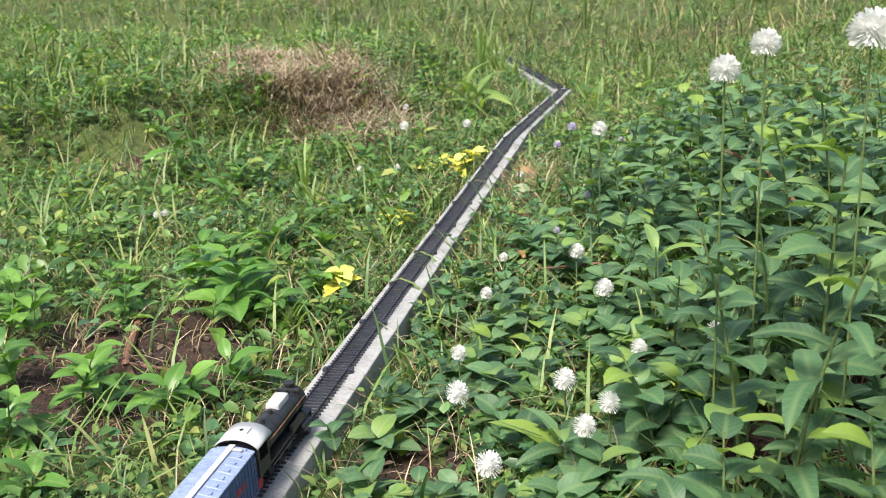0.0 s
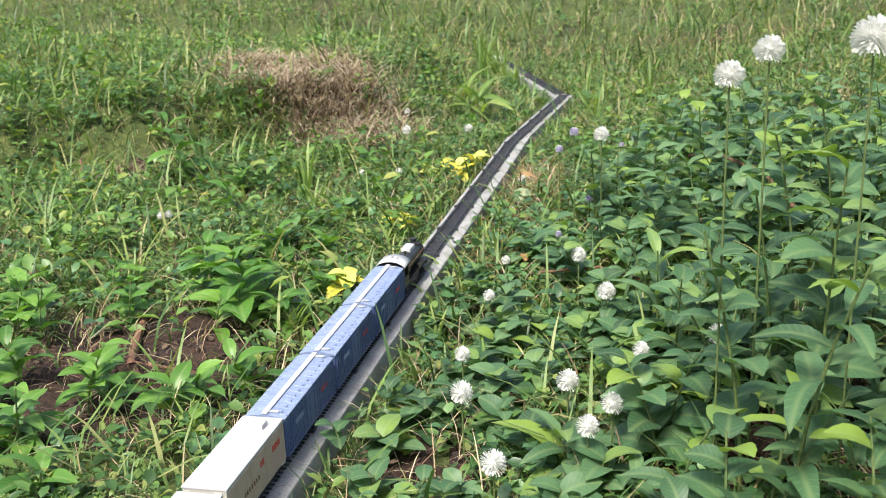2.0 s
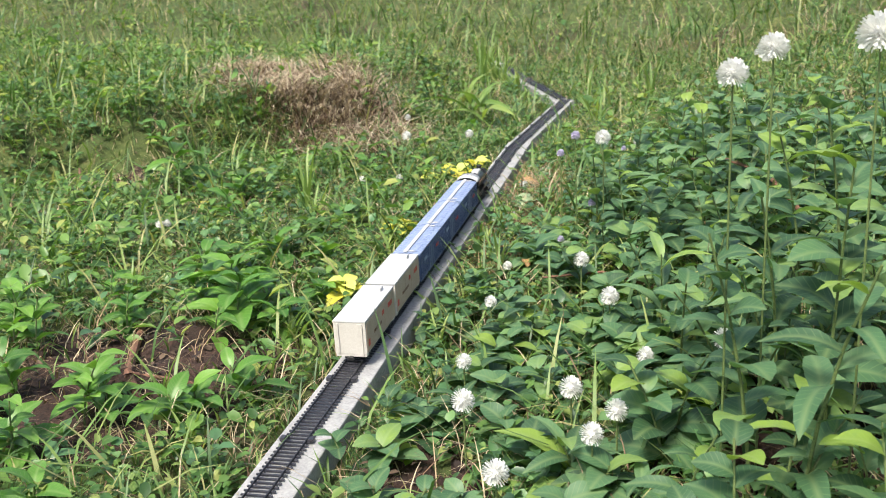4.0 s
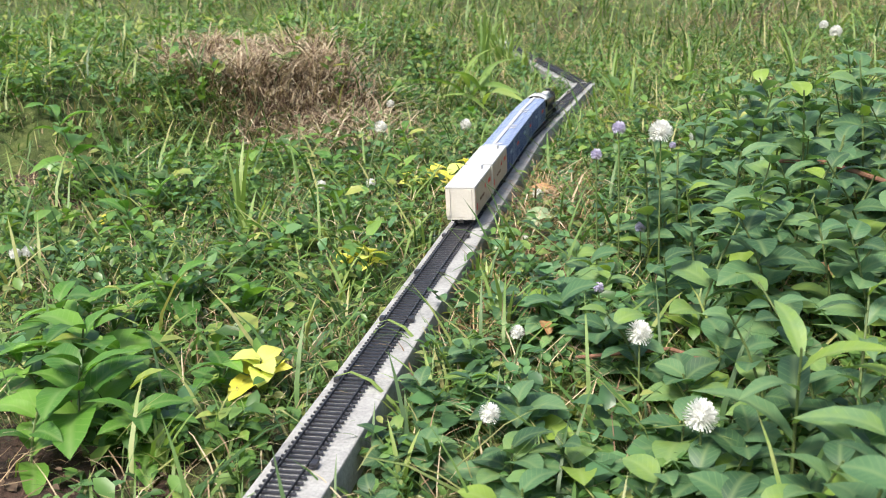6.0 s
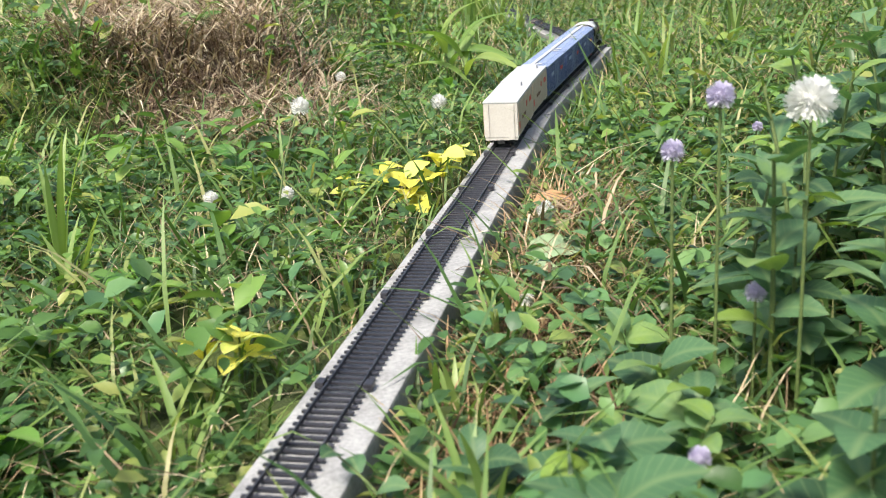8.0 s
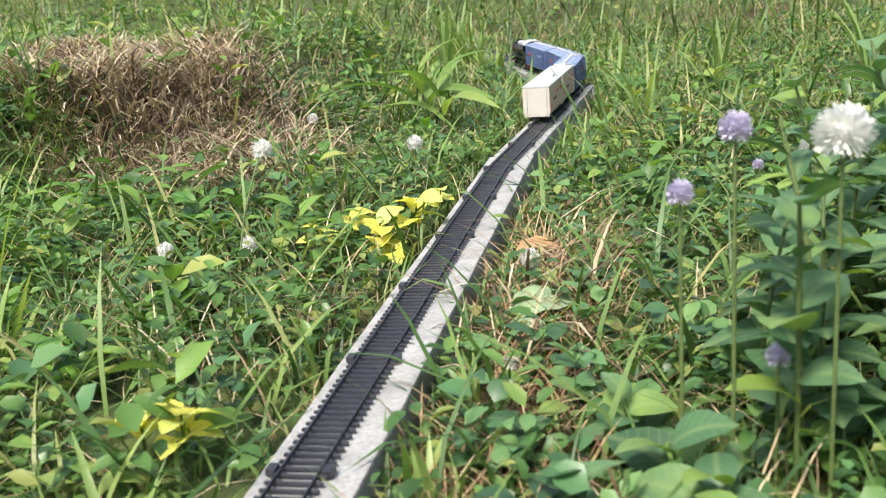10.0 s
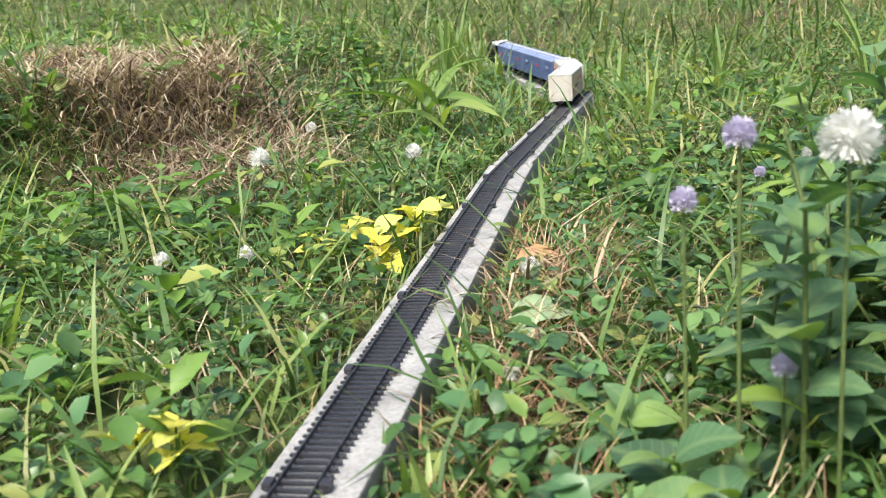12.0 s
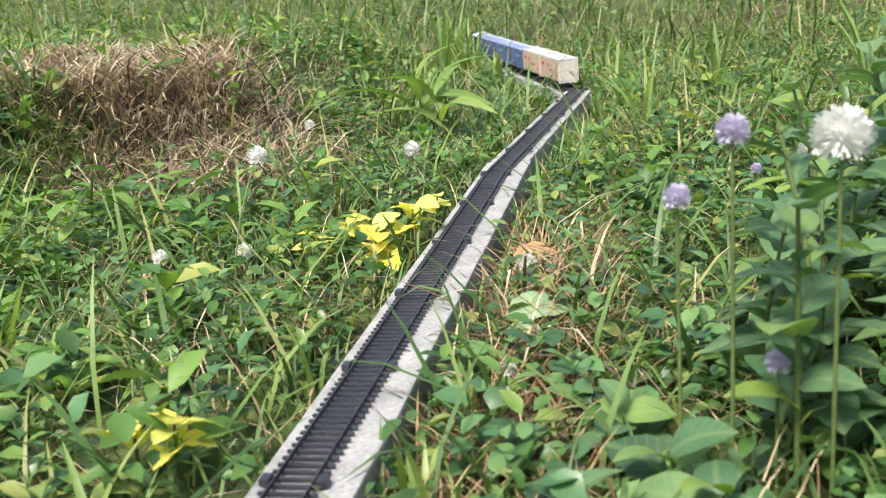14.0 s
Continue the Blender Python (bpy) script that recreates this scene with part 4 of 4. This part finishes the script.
# tall weeds standing over the patch
for i, (x, y, h, n, s) in enumerate([(0.275, 0.05, 0.15, 9, 1.0), (0.64, -0.85, 0.33, 14, 1.2), (0.54, -0.62, 0.31, 13, 1.2), (0.68, -0.58, 0.33, 14, 1.2), (0.46, -0.95, 0.27, 12, 1.1), (0.62, -1.00, 0.31, 13, 1.2), (0.52, -0.45, 0.27, 12, 1.2), (0.62, -0.40, 0.30, 12, 1.2), (0.70, -0.25, 0.30, 12, 1.2), (0.43, -0.88, 0.27, 12, 1.1), (0.50, -0.80, 0.30, 13, 1.2), (0.56, -0.92, 0.28, 12, 1.2), (0.47, -0.68, 0.24, 11, 1.1), (0.60, -0.70, 0.30, 13, 1.2), (0.40, -0.55, 0.16, 10, 1.0), (0.245, -0.06, 0.17, 9, 0.8), (0.265, -0.02, 0.19, 10, 0.85), (0.235, 0.03, 0.13, 9, 0.8), (0.30, 0.14, 0.19, 10, 1.1), (0.31, 0.25, 0.17, 8, 1.0), (0.335, -0.02, 0.17, 10, 1.0), (0.36, 0.12, 0.22, 11, 1.15), (0.37, 0.28, 0.19, 9, 1.1),
                                     (0.42, 0.05, 0.22, 11, 1.1), (0.44, 0.22, 0.21, 10, 1.1), (0.50, 0.12, 0.23, 11, 1.2), (0.52, 0.32, 0.21, 10, 1.1), (0.41, -0.14, 0.19, 11, 1.0), (0.50, -0.10, 0.20, 11, 1.1), (0.48, 0.45, 0.18, 9, 1.1)]):
    plant("tall_weed", x, y, h, n, ROUND if i % 4 else LONG, "tall blue-green weed with sparse broad leaves", "weed", "tall weeds", (0.15 * math.sin(i * 1.9), 0.15 * math.cos(i * 2.3)), size=s, first=0.3, thick=0.002, seed=i + 300)


# grass tufts that stand out
def tuft(x, y, blades, length, width, label, lean=0.3, seed=0, mat=None):
    r = random.Random(seed)
    z = float(land(x, y)) - 0.003
    e = empty("grass_tuft", pose(x, y, z), label, "grass", "grass tufts")
    for i in range(blades):
        L, w = length * r.uniform(0.6, 1.1), width * r.uniform(0.8, 1.2)
        bm = bmesh.new()
        k = r.uniform(0.3, 1.0) * lean
        rows = []
        for t in (0, 0.2, 0.4, 0.6, 0.8, 0.93, 1.0):
            q = w / 2 * min(1, 0.6 + t) * (1 - t ** 4) + 0.0001
            yy, zz = k * L * t ** 1.9, L * t * (1 - 0.25 * k * t)
            rows.append([bm.verts.new((-q, yy, zz + q * 0.3)), bm.verts.new((0, yy, zz)), bm.verts.new((q, yy, zz + q * 0.3))])
        for a, b in zip(rows, rows[1:]):
            for j in range(2):
                bm.faces.new((a[j], a[j + 1], b[j + 1], b[j]))
        ob = part("blade", bm, mat or TUFT, e, "", True)
        ob.matrix_basis = pose(r.uniform(-0.008, 0.008), r.uniform(-0.008, 0.008), 0, 0, 0, 360 * i / blades + r.uniform(-30, 30))
    return e


for i, (x, y, n, L, w, k) in enumerate([(-0.335, 0.12, 7, 0.20, 0.0075, 0.35), (-0.300, 0.08, 6, 0.12, 0.006, 0.5), (-0.31, 0.10, 6, 0.10, 0.006, 0.7), (-0.05, 0.06, 6, 0.07, 0.004, 0.6), (-0.10, -0.14, 7, 0.07, 0.005, 0.8), (0.065, -0.10, 6, 0.065, 0.005, 0.9),
                                        (0.075, 0.0, 6, 0.06, 0.004, 0.9), (0.10, -0.22, 7, 0.10, 0.005, 0.8), (-0.12, -0.52, 8, 0.07, 0.005, 0.9), (-0.20, -0.72, 8, 0.09, 0.004, 0.8),
                                        (-0.45, -0.35, 8, 0.10, 0.004, 0.7), (0.17, 0.95, 8, 0.14, 0.006, 0.9), (0.13, 1.25, 8, 0.14, 0.006, 0.8), (0.30, 1.35, 8, 0.16, 0.006, 0.8), (-0.20, 1.45, 7, 0.15, 0.007, 0.6),
                                        (-0.28, 1.75, 6, 0.20, 0.012, 0.5), (0.55, 1.3, 8, 0.2, 0.006, 0.6), (0.7, 1.8, 8, 0.2, 0.006, 0.6), (-0.06, 0.8, 6, 0.07, 0.004, 0.9), (0.09, 0.72, 7, 0.10, 0.004, 0.9),
                                        (-0.13, -0.82, 8, 0.07, 0.005, 0.8), (0.10, -0.62, 8, 0.08, 0.004, 0.9), (0.075, -0.40, 7, 0.07, 0.004, 0.9), (0.08, -0.52, 7, 0.06, 0.004, 0.9)]):
    tuft(x, y, n, L, w, "tuft of arching light green grass blades", k, i + 11)
# tall grass in front of the turned plank
for i in range(12):
    k = 0.10 + 0.075 * i
    x, y = 0.046 - 0.37 * k - 0.055 - 0.01 * (i % 2), 1.335 + 0.94 * k - 0.03
    tuft(x, y, 9 if i < 3 else 14, (0.05 if i < 3 else 0.075 if i < 6 else 0.14) + 0.012 * (i % 4), 0.006, "tuft of grass beside the turned plank", 0.6, i + 70)
# blades that reach over the track
for i, (x, y, turn, L) in enumerate([(0.052, -0.30, 70, 0.075), (0.058, -0.42, 75, 0.08), (-0.045, -0.19, -80, 0.055), (0.05, 0.17, 95, 0.06)]):
    bm = bmesh.new()
    rows = []
    for t in (0, 0.25, 0.5, 0.75, 1.0):
        q = 0.0022 * (1 - t ** 3) + 0.0001
        rows.append([bm.verts.new((-q, L * t, 0.045 * math.sin(t * 2.2))), bm.verts.new((q, L * t, 0.045 * math.sin(t * 2.2) + 0.0005))])
    for a, b in zip(rows, rows[1:]):
        bm.faces.new((a[0], a[1], b[1], b[0]))
    ob = part("overhanging_grass", bm, TUFT)
    ob.matrix_basis = pose(x, y, float(land(x, y)), 0, 0, turn)
    tagged(ob, "single grass blade bending over the track", "grass", "blades over the track")


# ---- clover flowers ----
def flower_head(name, radius, mat, seed):
    r = random.Random(seed)
    bm = bmesh.new()
    bmesh.ops.create_icosphere(bm, subdivisions=1, radius=radius * 0.62)
    for i in range(260):
        zc = 1 - 1.75 * (i + 0.5) / 260
        a = i * 2.39996
        d = Vector((math.sqrt(max(0, 1 - zc * zc)) * math.cos(a), math.sqrt(max(0, 1 - zc * zc)) * math.sin(a), zc))
        tip = d * radius * r.uniform(0.88, 1.15)
        s = d.cross(Vector((r.random(), r.random(), r.random() + 0.1))).normalized() * radius * 0.085
        base = d * radius * 0.5
        v = [bm.verts.new(base - s * 0.5), bm.verts.new(base + s * 0.5), bm.verts.new(tip + s), bm.verts.new(tip * 1.04), bm.verts.new(tip - s)]
        bm.faces.new(v)
    me = bpy.data.meshes.new(name)
    bm.to_mesh(me)
    bm.free()
    me.materials.append(mat)
    return me


HEAD = flower_head("flower_head", 0.0085, PETAL, 3)
MAUVE = flower_head("flower_head", 0.0055, PURPLE, 4)


def flower(x, y, top, size, lean=(0, 0), mauve=False):
    z = float(land(x, y)) - 0.003
    e = empty("wild_flower", pose(x, y, z), "small mauve wild flower on a thin stem" if mauve else "white globe wild flower on a thin green stem", "flower", "wild flowers")
    h = top - z
    pts = [(lean[0] * t * t * h, lean[1] * t * t * h, t * h) for t in (0, 0.3, 0.6, 0.85, 1)]
    part("stem", bent_tube(bmesh.new(), pts, 0.0011, 0.0008), STEM, e)
    ob = share("flower_head", MAUVE if mauve else HEAD, e, pose(pts[-1][0], pts[-1][1], h, 10 * lean[1], 10 * lean[0], 0) @ Matrix.Scale(size, 4))
    tagged(ob, "mauve flower head" if mauve else "white round flower head")


for x, y, top, size, lx, ly, mv in [(0.405, -0.884, 0.362, 1.3, 0, 0, 0), (0.437, -0.850, 0.377, 1.3, 0, 0, 0), (0.505, -0.90, 0.390, 1.8, 0, 0, 0), (0.256, -0.090, 0.160, 1.4, 0, 0, 0), (0.212, -0.085, 0.163, 1.3, 0, 0, 1), (0.188, -0.088, 0.135, 1.1, 0, 0, 1),
                                    (0.245, -0.39, 0.05, 1.2, 0, 0.1, 0), (0.417, -0.674, 0.06, 1.3, 0, 0, 0), (0.291, -0.524, 0.05, 1.3, 0, 0, 0), (0.269, -0.786, 0.05, 1.3, 0, 0, 0), (0.315, -0.83, 0.05, 1.2, 0, 0, 0), (0.296, -0.879, 0.05, 1.2, 0, 0, 0), (0.223, -0.955, 0.05, 1.3, 0, 0, 0), (0.170, -0.826, 0.05, 1.3, 0, 0, 0),
                                    (0.145, -0.70, 0.035, 1.0, 0, 0, 0), (0.33, -0.70, 0.05, 1.0, 0.1, 0, 0), (0.13, -0.30, 0.012, 0.8, 0, 0, 0), (-0.195, 0.28, 0.085, 1.1, 0.1, 0.5, 0),
                                    (-0.275, 0.30, 0.0, 0.9, 0, 0, 0), (-0.197, 0.315, 0.0, 0.9, 0, 0, 0), (-0.12, 0.70, 0.02, 1.2, 0, 0, 0), (0.075, 0.27, -0.005, 1.0, 0, 0, 0), (0.085, 0.06, -0.01, 0.7, 0, 0, 0),
                                    (-0.50, -0.16, 0.03, 0.8, 0, 0, 0), (-0.49, -0.15, 0.03, 0.8, 0, 0, 0), (-0.34, 0.95, 0.02, 1.0, 0, 0, 0), (0.235, -0.06, 0.045, 1.1, 0, 0, 1), (0.20, -0.22, 0.03, 0.9, 0, 0, 1),
                                    (0.62, 1.25, 0.12, 1.5, 0, 0, 0), (0.60, 1.3, 0.13, 1.1, 0, 0, 0), (0.30, 0.28, 0.08, 1.0, 0, 0, 0), (0.26, 0.36, 0.05, 0.9, 0.1, 0, 1), (0.14, -0.50, 0.03, 0.9, 0, 0, 0), (-0.24, -0.36, 0.0, 0.6, 0, 0, 1)]:
    flower(x, y, top, size, (lx, ly), bool(mv))


# ---- single leaves and twigs lying about ----
def lying(name, mesh, x, y, turn, tilt, size, lift, label, category):
    ob = new(name, mesh)
    ob.matrix_basis = pose(x, y, float(land(x, y)) + lift, tilt, 8, turn) @ Matrix.Scale(size, 4)
    tagged(ob, label, category)


lying("pale_leaf", PALE, 0.074, 0.15, -60, 5, 1.25, 0.022, "pale grey-green broad leaf lying in grass", "leaf")
lying("pale_leaf", PALE, 0.072, 0.135, -100, 5, 0.7, 0.018, "pale grey-green broad leaf lying in grass", "leaf")
lying("dry_leaf", DRY, 0.058, 0.30, -80, 4, 0.95, 0.024, "curled dry brown leaf in grass", "leaf")
lying("dry_leaf", DRY, 0.16, -0.30, 30, 20, 0.5, 0.03, "curled dry brown leaf in grass", "leaf")
lying("dry_leaf", DRY, 0.42, -0.2, 60, 25, 0.5, 0.07, "curled dry brown leaf in grass", "leaf")


def twig(pts, r0, r1, label):
    pts = [(x, y, float(land(x, y)) + h) for x, y, h in pts]
    tagged(part("twig", bent_tube(bmesh.new(), pts, r0, r1, 8), BROWN_STEM), label, "twig", "twigs")


twig([(-0.36, -0.47, 0.02), (-0.32, -0.58, 0.012), (-0.28, -0.67, 0.012), (-0.24, -0.72, 0.008)], 0.0045, 0.0065, "reddish brown bare twig on dark soil")
twig([(-0.28, -0.67, 0.012), (-0.21, -0.675, 0.012), (-0.17, -0.66, 0.0)], 0.003, 0.002, "reddish brown bare twig on dark soil")
twig([(-0.98, 0.36, 0.05), (-0.90, 0.24, 0.03), (-0.82, 0.12, 0.01)], 0.003, 0.004, "reddish brown bare twig on dark soil")
twig([(0.36, -0.50, 0.01), (0.44, -0.46, 0.04), (0.50, -0.38, 0.05)], 0.002, 0.0015, "thin brown twig over bare soil")
twig([(0.40, 0.20, 0.10), (0.46, 0.16, 0.10), (0.52, 0.05, 0.09), (0.56, -0.08, 0.05)], 0.0025, 0.004, "reddish weed branch leaning through leaves")
twig([(0.19, -0.36, 0.04), (0.27, -0.34, 0.045), (0.36, -0.36, 0.03)], 0.0016, 0.0022, "thin brown weed runner among leaves")


# ---- what moves ----
def motions():
    tail = [(0.0, -1.665), (0.5, -1.520), (1.0, -1.385), (1.5, -1.270), (2.0, -1.172), (2.5, -1.080), (3.0, -0.985), (3.5, -0.835), (4.2, -0.565), (5.0, -0.230), (5.5, -0.074), (6.0, 0.072),
            (6.5, 0.200), (7.0, 0.310), (7.5, 0.400), (8.0, 0.490), (8.5, 0.608), (9.0, 0.733), (9.6, 0.850), (10.4, 0.975), (11.0, 1.050), (11.5, 1.105), (12.0, 1.155), (12.5, 1.200), (13.0, 1.248), (13.5, 1.302), (14.0, 1.362)]
    for ob, ahead, gauge in TRAIN:
        walk(ob, [(t, pose_along(y + 2.3 + ahead, gauge, RAIL_TOP)) for t, y in tail])


motions()
